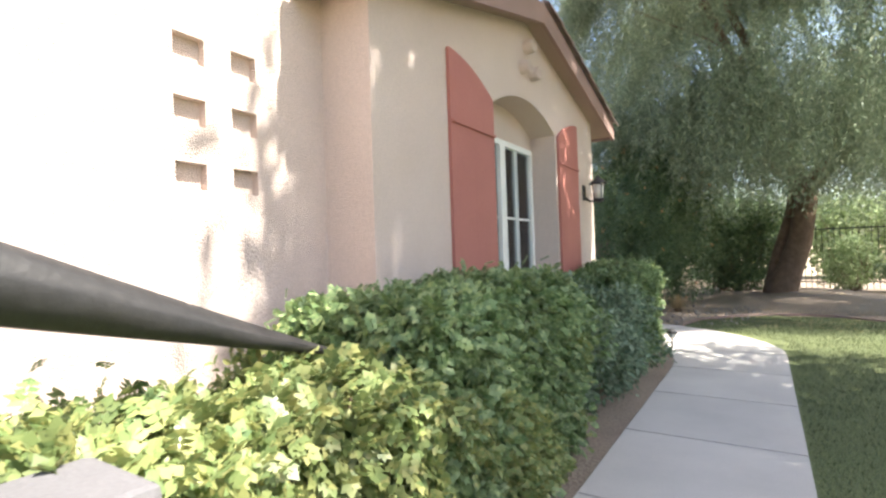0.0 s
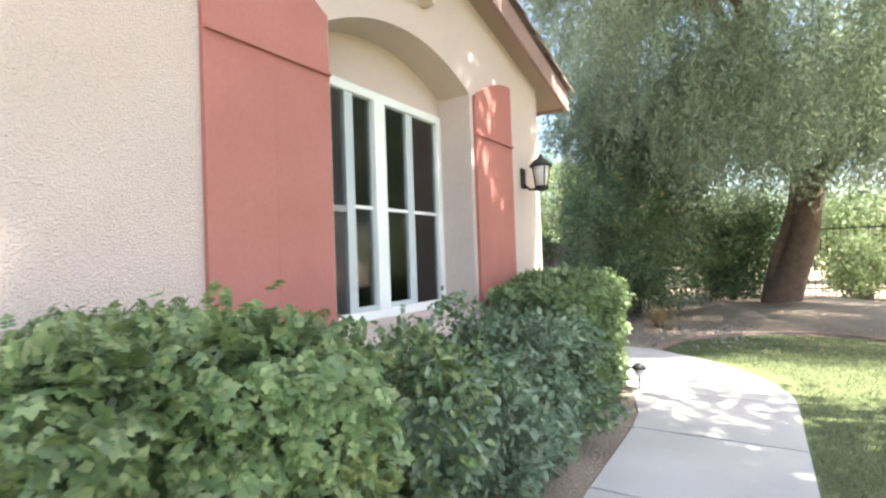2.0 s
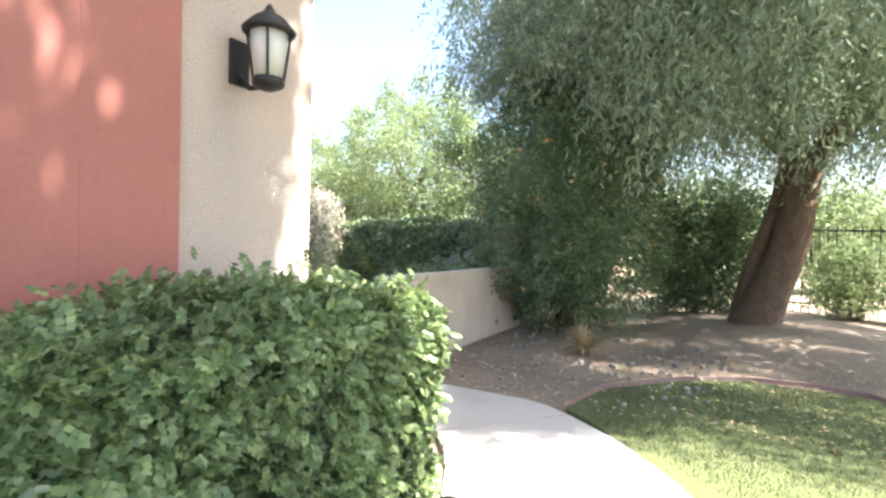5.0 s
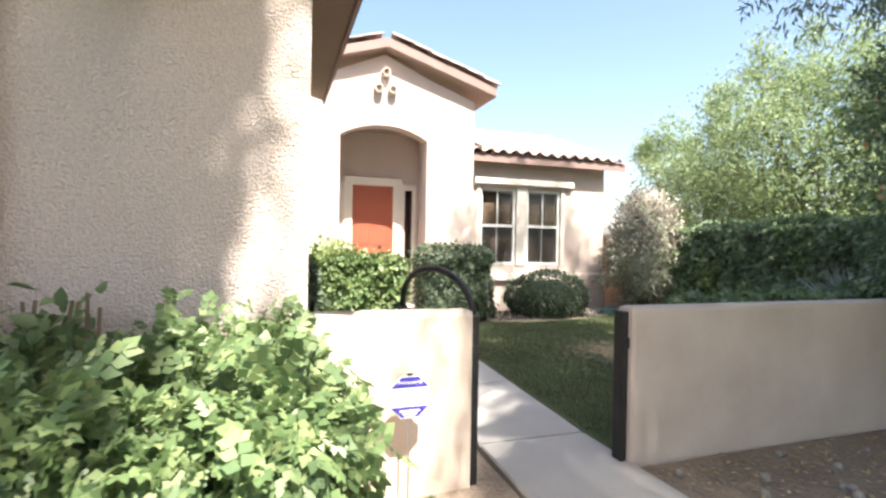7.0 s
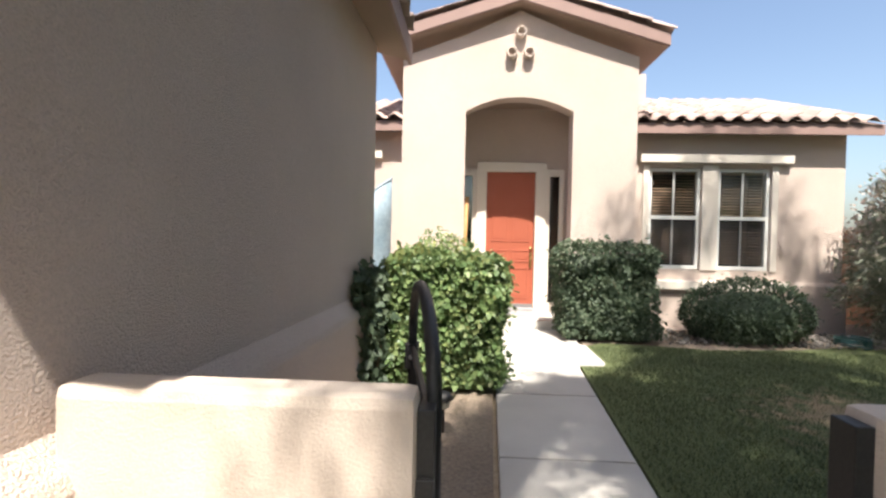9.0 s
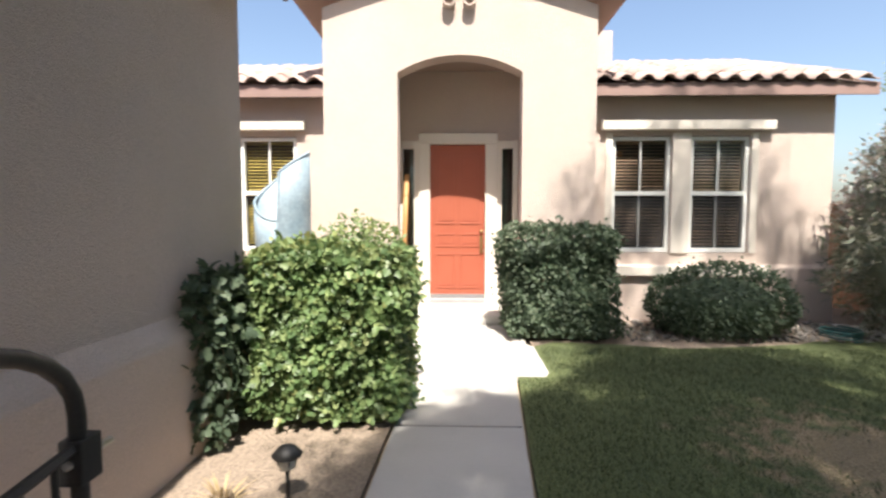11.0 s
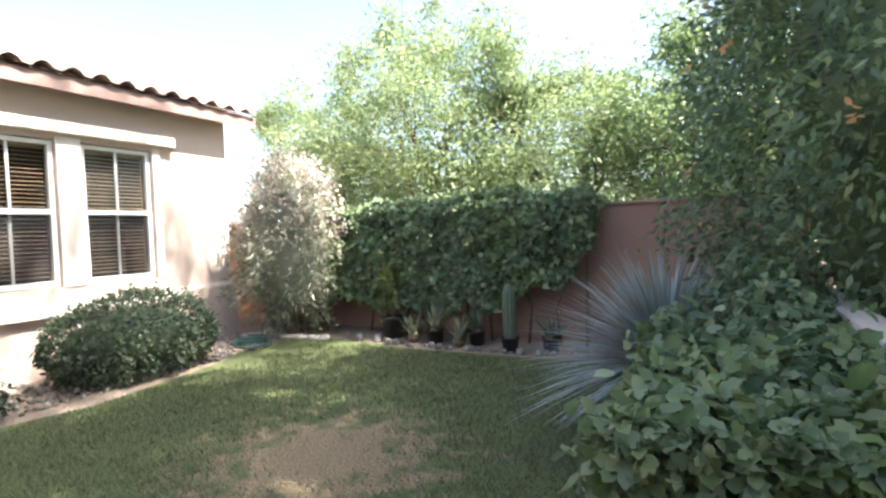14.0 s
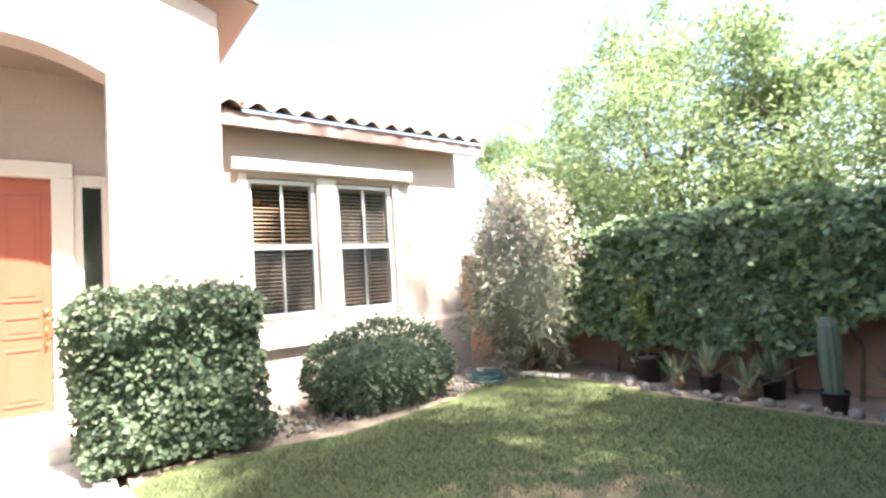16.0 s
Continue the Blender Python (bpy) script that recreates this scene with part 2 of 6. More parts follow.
def lawn_material():
    """Turf with mown mottling and one worn, straw-coloured patch."""
    m, n, l, p = nodes_of("lawn_turf")
    geo = n.new("ShaderNodeNewGeometry")
    big, small = n.new("ShaderNodeTexNoise"), n.new("ShaderNodeTexNoise")
    big.inputs["Scale"].default_value, small.inputs["Scale"].default_value = 1.6, 55
    big.inputs["Detail"].default_value = 6
    for node in (big, small):
        l.new(geo.outputs["Position"], node.inputs["Vector"])
    mix = n.new("ShaderNodeMix")
    mix.data_type = "RGBA"
    mix.inputs["A"].default_value, mix.inputs["B"].default_value = (0.075, 0.10, 0.036, 1), (0.14, 0.16, 0.06, 1)
    l.new(big.outputs["Fac"], mix.inputs["Factor"])
    away = n.new("ShaderNodeVectorMath")
    away.operation = "DISTANCE"
    l.new(geo.outputs["Position"], away.inputs[0])
    away.inputs[1].default_value = (-6.6, 11.65, 0.0)
    wob = n.new("ShaderNodeMath")
    wob.operation = "MULTIPLY_ADD"
    wob.inputs[1].default_value, wob.inputs[2].default_value = -2.6, 1.3
    patchy = n.new("ShaderNodeTexNoise")
    patchy.inputs["Scale"].default_value, patchy.inputs["Detail"].default_value = 5.0, 6
    l.new(geo.outputs["Position"], patchy.inputs["Vector"])
    l.new(patchy.outputs["Fac"], wob.inputs[0])
    add = n.new("ShaderNodeMath")
    l.new(away.outputs["Value"], add.inputs[0])
    l.new(wob.outputs["Value"], add.inputs[1])
    worn = n.new("ShaderNodeMapRange")
    worn.inputs["From Min"].default_value, worn.inputs["From Max"].default_value = 0.45, 0.95
    worn.inputs["To Min"].default_value, worn.inputs["To Max"].default_value = 0.9, 0.0
    l.new(add.outputs["Value"], worn.inputs["Value"])
    mix2 = n.new("ShaderNodeMix")
    mix2.data_type = "RGBA"
    mix2.inputs["B"].default_value = (0.30, 0.22, 0.13, 1)
    l.new(mix.outputs["Result"], mix2.inputs["A"])
    l.new(worn.outputs["Result"], mix2.inputs["Factor"])
    value = n.new("ShaderNodeMapRange")
    value.inputs["From Min"].default_value, value.inputs["From Max"].default_value = 0.3, 0.7
    value.inputs["To Min"].default_value, value.inputs["To Max"].default_value = 0.65, 1.3
    l.new(small.outputs["Fac"], value.inputs["Value"])
    hsv = n.new("ShaderNodeHueSaturation")
    l.new(mix2.outputs["Result"], hsv.inputs["Color"])
    l.new(value.outputs["Result"], hsv.inputs["Value"])
    l.new(hsv.outputs["Color"], p.inputs["Base Color"])
    p.inputs["Roughness"].default_value = 0.95
    bp = n.new("ShaderNodeBump")
    bp.inputs["Strength"].default_value, bp.inputs["Distance"].default_value = 1.0, 0.03
    l.new(small.outputs["Fac"], bp.inputs["Height"])
    l.new(bp.outputs["Normal"], p.inputs["Normal"])
    return m


LAWN = lawn_material()


# ---- building helpers ----
rng = np.random.default_rng(7)


def finish(bm, name, mat, smooth=False):
    mesh = bpy.data.meshes.new(name)
    bmesh.ops.recalc_face_normals(bm, faces=bm.faces)
    bm.to_mesh(mesh)
    bm.free()
    mesh.materials.append(mat)
    if smooth:
        mesh.polygons.foreach_set("use_smooth", [True] * len(mesh.polygons))
    return mesh


def part(name, bm, mat, parent=None, label="", smooth=False):
    ob = new(name, finish(bm, name, mat, smooth))
    ob.parent = parent
    return tagged(ob, label)


def thing(name, label, category, group="", kind="", at=(0, 0, 0)):
    ob = new(name)
    ob.location = at
    ob.empty_display_size = 0.1
    return tagged(ob, label, category, group, kind)


def structure(name, bm, mat, label, category, smooth=False):
    return tagged(new(name, finish(bm, name, mat, smooth)), label, category, "", "structure")


def box(bm, x0, x1, y0, y1, z0, z1, bevel=0.0):
    v = [bm.verts.new(c) for c in ((x0, y0, z0), (x1, y0, z0), (x1, y1, z0), (x0, y1, z0), (x0, y0, z1), (x1, y0, z1), (x1, y1, z1), (x0, y1, z1))]
    f = [bm.faces.new([v[i] for i in q]) for q in ((0, 3, 2, 1), (4, 5, 6, 7), (0, 1, 5, 4), (1, 2, 6, 5), (2, 3, 7, 6), (3, 0, 4, 7))]
    if bevel:
        edges = list({e for face in f for e in face.edges})
        bmesh.ops.bevel(bm, geom=edges, offset=bevel, segments=2, affect="EDGES", profile=0.6)
    return bm


def boxes(*rows, bevel=0.0):
    bm = bmesh.new()
    for r in rows:
        box(bm, *r, bevel=bevel)
    return bm


def prism(bm, points, axis, a, b):
    """A flat outline of two coordinates, drawn out along axis from a to b."""
    put = {"x": lambda u, v, w: (w, u, v), "y": lambda u, v, w: (u, w, v), "z": lambda u, v, w: (u, v, w)}[axis]
    low = [bm.verts.new(put(u, v, a)) for u, v in points]
    high = [bm.verts.new(put(u, v, b)) for u, v in points]
    bm.faces.new(low), bm.faces.new(high[::-1])
    for i in range(len(points)):
        j = (i + 1) % len(points)
        bm.faces.new((low[i], low[j], high[j], high[i]))
    return bm


def tube(bm, points, radii, seg=8, closed=True):
    """A round limb through points, with its own radius at each."""
    points = [Vector(p) for p in points]
    rings = []
    side = Vector((1, 0, 0))
    for i, p in enumerate(points):
        way = (points[min(i + 1, len(points) - 1)] - points[max(i - 1, 0)]).normalized()
        side = (side - way * side.dot(way))
        if side.length < 1e-3:
            side = way.orthogonal()
        side.normalize()
        up = way.cross(side)
        r = radii[i] if hasattr(radii, "__len__") else radii
        rings.append([bm.verts.new(p + (side * math.cos(a) + up * math.sin(a)) * r) for a in (2 * math.pi * k / seg for k in range(seg))])
    for a, b in zip(rings, rings[1:]):
        for k in range(seg):
            bm.faces.new((a[k], a[(k + 1) % seg], b[(k + 1) % seg], b[k]))
    if closed:
        bm.faces.new(rings[0][::-1]), bm.faces.new(rings[-1])
    return bm


def lathe(bm, profile, at=(0, 0, 0), seg=16):
    rings = []
    for r, z in profile:
        rings.append([bm.verts.new((at[0] + r * math.cos(a), at[1] + r * math.sin(a), at[2] + z)) for a in (2 * math.pi * k / seg for k in range(seg))])
    for a, b in zip(rings, rings[1:]):
        for k in range(seg):
            bm.faces.new((a[k], a[(k + 1) % seg], b[(k + 1) % seg], b[k]))
    bm.faces.new(rings[0][::-1]), bm.faces.new(rings[-1])
    return bm


def arc(u0, u1, spring, rise, n=14):
    """Points of a flat arch from u0 to u1."""
    half = (u1 - u0) / 2
    r = (half * half + rise * rise) / (2 * rise)
    mid, low = (u0 + u1) / 2, spring + rise - r
    out = []
    for i in range(n + 1):
        u = u0 + (u1 - u0) * i / n
        out.append((u, low + math.sqrt(max(r * r - (u - mid) ** 2, 0))))
    return out


# ---- foliage helpers ----
OVAL = (np.array([(0, 0, 0), (0.3, 0.42, 0.10), (0.7, 0.34, 0.08), (1, 0, -0.08), (0.7, -0.34, 0.08), (0.3, -0.42, 0.10)]), ((0, 1, 2, 3), (0, 3, 4, 5)))
LOBED = (np.array([(0, 0, 0), (0.15, 0.5, 0.10), (0.55, 0.42, 0.12), (1, 0, -0.1), (0.55, -0.42, 0.12), (0.15, -0.5, 0.10)]), ((0, 1, 2, 3), (0, 3, 4, 5)))
IVY = (np.array([(0, 0, 0), (0.02, 0.32, 0.05), (0.34, 0.52, 0.02), (0.46, 0.27, 0.09), (0.74, 0.30, 0.04), (1, 0, -0.10), (0.74, -0.30, 0.04), (0.46, -0.27, 0.09), (0.34, -0.52, 0.02), (0.02, -0.32, 0.05)]), ((0, 1, 2, 3, 4, 5), (0, 5, 6, 7, 8, 9)))
def pinnate():
    """A spray of seven pointed leaflets along one stalk."""
    pts, quads = [], []
    for u, side in ((0.12, 1), (0.16, -1), (0.36, 1), (0.40, -1), (0.60, 1), (0.64, -1), (0.66, 0)):
        way, across = ((0.55, 0.83 * side), (0.83, -0.55 * side)) if side else ((1.0, 0.0), (0.0, 1.0))
        long = 0.36 if side else 0.40
        k = len(pts)
        for a, b, z in ((0.0, 0.0, 0.02), (0.42, 0.17, 0.05), (1.0, 0.0, -0.05), (0.42, -0.17, 0.05)):
            pts.append((u + way[0] * a * long + across[0] * b * 1.1 * long / 0.36 * 0.8, way[1] * a * long + across[1] * b * 1.1 * long / 0.36 * 0.8, z))
        quads.append((k, k + 1, k + 2, k + 3))
    return np.array(pts), tuple(quads)


PINNATE = pinnate()
SLIM = (np.array([(0, 0, 0), (0.4, 0.5, 0.03), (1, 0, 0), (0.4, -0.5, 0.03)]), ((0, 1, 2, 3),))
SPIKE = (np.array([(0, 0.5, 0), (0, -0.5, 0), (1, 0, 0)]), ((0, 1, 2),))


def unit(v):
    return v / np.maximum(np.linalg.norm(v, axis=-1, keepdims=True), 1e-9)


def leaves(name, at, way, face, length, width, shape, mat, parent=None, label=""):
    """Many leaves in one mesh: each at a place, along a way, facing as told."""
    tmpl, faces = shape
    n, k = len(at), len(tmpl)
    way = unit(way)
    across = unit(np.cross(face, way))
    up = np.cross(way, across)
    length, width = np.broadcast_to(length, n), np.broadcast_to(width, n)
    v = at[:, None] + way[:, None] * (tmpl[:, 0] * length[:, None])[..., None] + across[:, None] * (tmpl[:, 1] * width[:, None])[..., None] + up[:, None] * (tmpl[:, 2] * length[:, None])[..., None]
    mesh = bpy.data.meshes.new(name)
    mesh.vertices.add(n * k)
    mesh.vertices.foreach_set("co", v.astype(np.float32).ravel())
    f = np.array(faces)
    loops = (f[None] + (np.arange(n) * k)[:, None, None]).reshape(-1)
    count = n * len(faces)
    mesh.loops.add(len(loops))
    mesh.loops.foreach_set("vertex_index", loops.astype(np.int32))
    mesh.polygons.add(count)
    mesh.polygons.foreach_set("loop_start", (np.arange(count) * f.shape[1]).astype(np.int32))
    mesh.update(calc_edges=True)
    mesh.materials.append(mat)
    ob = new(name, mesh)
    ob.parent = parent
    return tagged(ob, label)


def bumps(p, scale, seed):
    """A smooth wavy number for each place, about -1 to 1."""
    g = np.random.default_rng(seed)
    total = np.zeros(len(p))
    for k in range(5):
        w = g.normal(size=3) * scale * (1 + 0.6 * k)
        total += np.sin(p @ w + g.uniform(0, 6.28)) / (1 + 0.5 * k)
    return total / 2.2


def box_skin(n, x0, x1, y0, y1, z0, z1, faces="xXyYZ", rounding=0.12):
    """Places and outward ways on the skin of a block with rounded edges."""
    area = {"x": (y1 - y0) * (z1 - z0), "X": (y1 - y0) * (z1 - z0), "y": (x1 - x0) * (z1 - z0), "Y": (x1 - x0) * (z1 - z0), "Z": (x1 - x0) * (y1 - y0)}
    total = sum(area[f] for f in faces)
    ps, ns = [], []
    lo, hi = np.array((x0, y0, z0)), np.array((x1, y1, z1))
    for f in faces:
        m = int(n * area[f] / total)
        p = rng.uniform(lo, hi, (m, 3))
        ax = "xyz".index(f.lower())
        p[:, ax] = hi[ax] if f.isupper() else lo[ax]
        w = np.zeros((m, 3))
        w[:, ax] = 1 if f.isupper() else -1
        ps.append(p), ns.append(w)
    p, w = np.concatenate(ps), np.concatenate(ns)
    inner_lo, inner_hi = lo + rounding, hi - rounding
    inner_lo[2] = z0
    mid = (lo + hi) / 2
    core = np.clip(p, np.minimum(inner_lo, mid), np.maximum(inner_hi, mid))
    off = p - core
    far = np.linalg.norm(off, axis=1, keepdims=True)
    p = np.where(far > rounding, core + off / np.maximum(far, 1e-6) * rounding, p)
    return p, unit(w + off * 2)


def bush_from_skin(root, p, w, size, mat, shape, seed, rough=0.10, droop=0.35, sink=0.10, wide=0.75, spare=None, stray=0.06):
    """Leaves on a skin of places and outward ways, uneven in depth."""
    n = len(p)
    p = p + w * (bumps(p, 3.0, seed) * rough + bumps(p, 9.0, seed + 1) * rough * 0.45)[:, None]
    p = p - w * (rng.random((n, 1)) ** 1.5 * sink)
    out = rng.random(n) < stray
    p[out] += w[out] * rng.uniform(0.02, 0.10, (out.sum(), 1))
    way = w * rng.uniform(0.1, 0.9, (n, 1)) + rng.normal(size=(n, 3)) * 0.6 + np.array((0, 0, -droop))
    face = w + rng.normal(size=(n, 3)) * 0.55 + np.array((0, 0, 0.4))
    s = size * rng.uniform(0.6, 1.25, n)
    if spare is None:
        leaves("foliage", p, way, face, s, s * wide, shape, mat, root)
    else:
        pick = (bumps(p, 2.0, seed + 5) + rng.normal(size=n) * 0.5) + w[:, 2] * 0.4 > 0.75
        leaves("foliage", p[~pick], way[~pick], face[~pick], s[~pick], s[~pick] * wide, shape, mat, root)
        leaves("young_foliage", p[pick], way[pick], face[pick], s[pick], s[pick] * wide, shape, spare, root, "fresh yellow-green leaves")


def twigs(root, base_lo, base_hi, top_lo, top_hi, n, r=0.008):
    base_lo, base_hi = np.minimum(base_lo, base_hi), np.maximum(base_lo, base_hi)
    bm = bmesh.new()
    for _ in range(n):
        a, b = rng.uniform(base_lo, base_hi), rng.uniform(top_lo, top_hi)
        m = (a + b) / 2 + rng.normal(size=3) * 0.05
        tube(bm, (a, m, b), (r, r * 0.8, r * 0.4), 5)
    return part("branch_mass", bm, TWIG, root)


def core_block(root, x0, x1, y0, y1, z0, z1, mat, seed, inset=0.13):
    """The dense inside of a clipped hedge."""
    bm = bmesh.new()
    ix, iy = min(inset, (x1 - x0) * 0.35), min(inset, (y1 - y0) * 0.35)
    box(bm, x0 + ix, x1 - ix, y0 + iy, y1 - iy, z0, z1 - inset)
    bmesh.ops.subdivide_edges(bm, edges=bm.edges[:], cuts=5, use_grid_fill=True)
    for v in bm.verts:
        v.co += Vector(noise.noise_vector(v.co * 3.0 + Vector((seed, 0, 0)))) * 0.06
        v.co.z = max(v.co.z, 0.02)
    return part("inner_growth", bm, mat, root, smooth=True)


def hedge(label, x0, x1, y0, y1, z1, n, size, mat, seed, spare=None, shape=IVY, faces="xXyYZ", z0=0.08, rough=0.07, group="", name="clipped_hedge", slim=0.95, inset=0.13, tired=None):
    root = thing(name, label, "hedge", group, at=((x0 + x1) / 2, (y0 + y1) / 2, 0))
    root.location = (0, 0, 0)
    core_block(root, x0, x1, y0, y1, 0.0, z1, mat, seed, inset)
    p, w = box_skin(n, x0, x1, y0, y1, z0, z1, faces)
    bush_from_skin(root, p, w, size, mat, shape, seed, rough, spare=spare, wide=slim)
    if tired:
        p, w = box_skin(int(n * 0.5), x0, x1, y0, y1, z0, z1 * 0.72, "yX")
        ok = bumps(p, 3.5, seed + 9) + rng.normal(size=len(p)) * 0.25 > 0.55
        p, w = p[ok] + w[ok] * 0.05, w[ok]
        leaves("yellowing_foliage", p, w * 0.5 + rng.normal(size=p.shape) * 0.6 + np.array((0, 0, -0.3)), w + rng.normal(size=p.shape) * 0.5, size * 0.8, size * 0.8 * slim, shape, tired, root, "yellowing lower leaves")
    twigs(root, (x0 + 0.15, y0 + 0.15, -0.03), (x1 - 0.15, y1 - 0.15, 0.0), (x0 + 0.05, y0 + 0.05, z1 * 0.5), (x1 - 0.05, y1 - 0.05, z1), 30)
    return root


def blob_skin(n, c, r, low=-0.9):
    w = unit(rng.normal(size=(int(n * 1.6), 3)))
    w = w[w[:, 2] > low][:n]
    return np.array(c) + w * np.array(r), unit(w / np.array(r))


def shrub(label, c, r, n, size, mat, seed, shape=OVAL, spare=None, rough=0.12, sink=0.2, name="rounded_shrub", category="shrub", wide=0.7, group="", core=True):
    root = thing(name, label, category, group)
    p, w = blob_skin(n, c, r)
    p[:, 2] = np.maximum(p[:, 2], 0.05)
    bush_from_skin(root, p, w, size, mat, shape, seed, rough, sink=sink, spare=spare, wide=wide)
    if core:
        bm = bmesh.new()
        bmesh.ops.create_icosphere(bm, subdivisions=3, radius=1.0)
        for v in bm.verts:
            v.co = Vector(c) + Vector((v.co.x * (r[0] - 0.2), v.co.y * (r[1] - 0.2), v.co.z * (r[2] - 0.2)))
            v.co += Vector(noise.noise_vector(v.co * 3.0)) * 0.08
            v.co.z = max(v.co.z, 0.02)
        part("inner_growth", bm, mat, root, smooth=True)
    twigs(root, (c[0] - 0.15, c[1] - 0.15, -0.03), (c[0] + 0.15, c[1] + 0.15, 0), (c[0] - r[0] * 0.6, c[1] - r[1] * 0.6, c[2]), (c[0] + r[0] * 0.6, c[1] + r[1] * 0.6, c[2] + r[2] * 0.6), 14, 0.012)
    return root


def clump_crown(root, c, r, clumps, per, spread, size, mat, seed, shape=SLIM, wide=0.4, droop=0.2, hollow=0.35, name="crown", lumpy=0.18):
    """A crown of loose clumps with gaps between them."""
    g = np.random.default_rng(seed)
    w = unit(g.normal(size=(clumps, 3)))
    d = g.uniform(hollow, 1.0, (clumps, 1)) ** 0.6
    cc = np.array(c) + w * d * np.array(r) * (1 + lumpy * bumps(w, 2.5, seed))[:, None]
    p = np.repeat(cc, per, 0) + g.normal(size=(clumps * per, 3)) * spread * np.array((1, 1, 0.7))
    n = len(p)
    way = g.normal(size=(n, 3)) + np.array((0, 0, -droop))
    face = g.normal(size=(n, 3)) + np.array((0, 0, 0.8))
    s = size * g.uniform(0.6, 1.4, n)
    leaves(name, p, way, face, s, s * wide, shape, mat, root)
    return cc


def limbs(root, base, fork, tips, r0, r1, name="trunk", bend=0.25, seg=9, flare=1.5):
    bm = bmesh.new()
    b, f = Vector(base), Vector(fork)
    g = np.random.default_rng(3)
    mid = (b + f) / 2 + Vector(g.normal(size=3) * 0.06)
    tube(bm, (b - Vector((0, 0, 0.15)), b + Vector((0, 0, 0.12)), b + (mid - b) * 0.5, mid, f), (r0 * flare, r0 * flare * 0.92, r0 * 1.06, r0 * 0.95, r0 * 0.85), 14)
    part(name, bm, BARK, root, smooth=True)
    for i, t in enumerate(tips):
        bm = bmesh.new()
        t = Vector(t)
        k1 = f + (t - f) * 0.35 + Vector((g.normal() * bend, g.normal() * bend, abs(g.normal()) * bend))
        k2 = f + (t - f) * 0.7 + Vector((g.normal() * bend, g.normal() * bend, abs(g.normal()) * bend))
        tube(bm, (f - (f - b) * 0.08, k1, k2, t), (r1, r1 * 0.7, r1 * 0.42, r1 * 0.12), 7)
        for _ in range(3):
            s = k1 + (k2 - k1) * g.random()
            e = s + Vector(g.normal(size=3)) * (t - f).length * 0.28
            tube(bm, (s, (s + e) / 2 + Vector(g.normal(size=3) * 0.12), e), (r1 * 0.3, r1 * 0.2, r1 * 0.05), 5)
        part("limb", bm, BARK, root, smooth=True)


# ---- ground ----
def flat(points, z, thick=0.25):
    return prism(bmesh.new(), points, "z", z - thick, z)


bm = bmesh.new()
bmesh.ops.create_grid(bm, x_segments=60, y_segments=60, size=400)
for v in bm.verts:
    v.co.z = -0.06
structure("ground", bm, SAND, "dry tan desert ground reaching to the horizon", "ground")
structure("ground_planting_bed", flat([(-3.2, -9), (-1.405, -9), (-1.405, 6.1), (-1.65, 7.0), (-2.02, 7.74), (-2.45, 8.3), (-2.85, 8.415), (-3.9, 8.425), (-3.9, 7.2), (-3.2, 7.2)], 0.0), DIRT, "bare brown soil bed along the house wall", "soil")
structure("ground_courtyard_bed", flat([(-3.9, 7.0), (-3.9, 8.43), (-8.18, 8.62), (-8.22, 8.42), (-10.5, 8.42), (-12.0, 7.0)], -0.005), DIRT, "bare sandy soil strip beside the courtyard path", "soil")
structure("ground_front_lawn", flat([(-0.235, -9), (14, -9), (14, 10.0), (1.6, 10.5), (0.7, 11.25), (-0.3, 11.3), (-0.9, 10.9), (-1.55, 10.1), (-1.7, 9.32), (-1.45, 9.12), (-0.74, 8.34), (-0.3, 7.4)], 0.0), LAWN, "sunlit mown front lawn with worn patches", "lawn")
bm = flat([(-3.62, 9.345), (-2.0, 9.345), (-1.72, 9.33), (-1.56, 10.1), (-0.9, 10.92), (-0.3, 11.32), (0.7, 11.27), (1.6, 10.52), (14, 10.02), (16, 24), (-3.62, 24)], -0.012)
structure("ground_mulch", bm, DIRT, "dry soil and fallen leaves under the big tree", "soil")
structure("ground_courtyard_lawn", flat([(-3.9, 9.33), (-3.9, 14.9), (-5.9, 14.55), (-7.8, 14.45), (-8.75, 14.62), (-9.6, 14.45), (-9.75, 13.6), (-9.5, 13.1), (-9.4, 12.6), (-9.25, 11.6), (-9.4, 11.0), (-9.5, 10.2), (-9.3, 9.94), (-8.2, 9.9), (-8.17, 9.62)], 0.0), LAWN, "shaded courtyard lawn with one worn brown patch", "lawn")
structure("ground_stone_bed", flat([(-12, 15.6), (-12, 9.9), (-9.3, 9.93), (-9.5, 10.2), (-9.4, 11.0), (-9.25, 11.6), (-9.4, 12.6), (-9.5, 13.1), (-9.75, 13.6), (-9.6, 14.45), (-8.75, 14.62), (-7.8, 14.45), (-5.9, 14.55), (-3.9, 14.9), (-3.9, 15.6)], -0.008), DIRT, "dark soil bed with stones along house and wall", "soil")


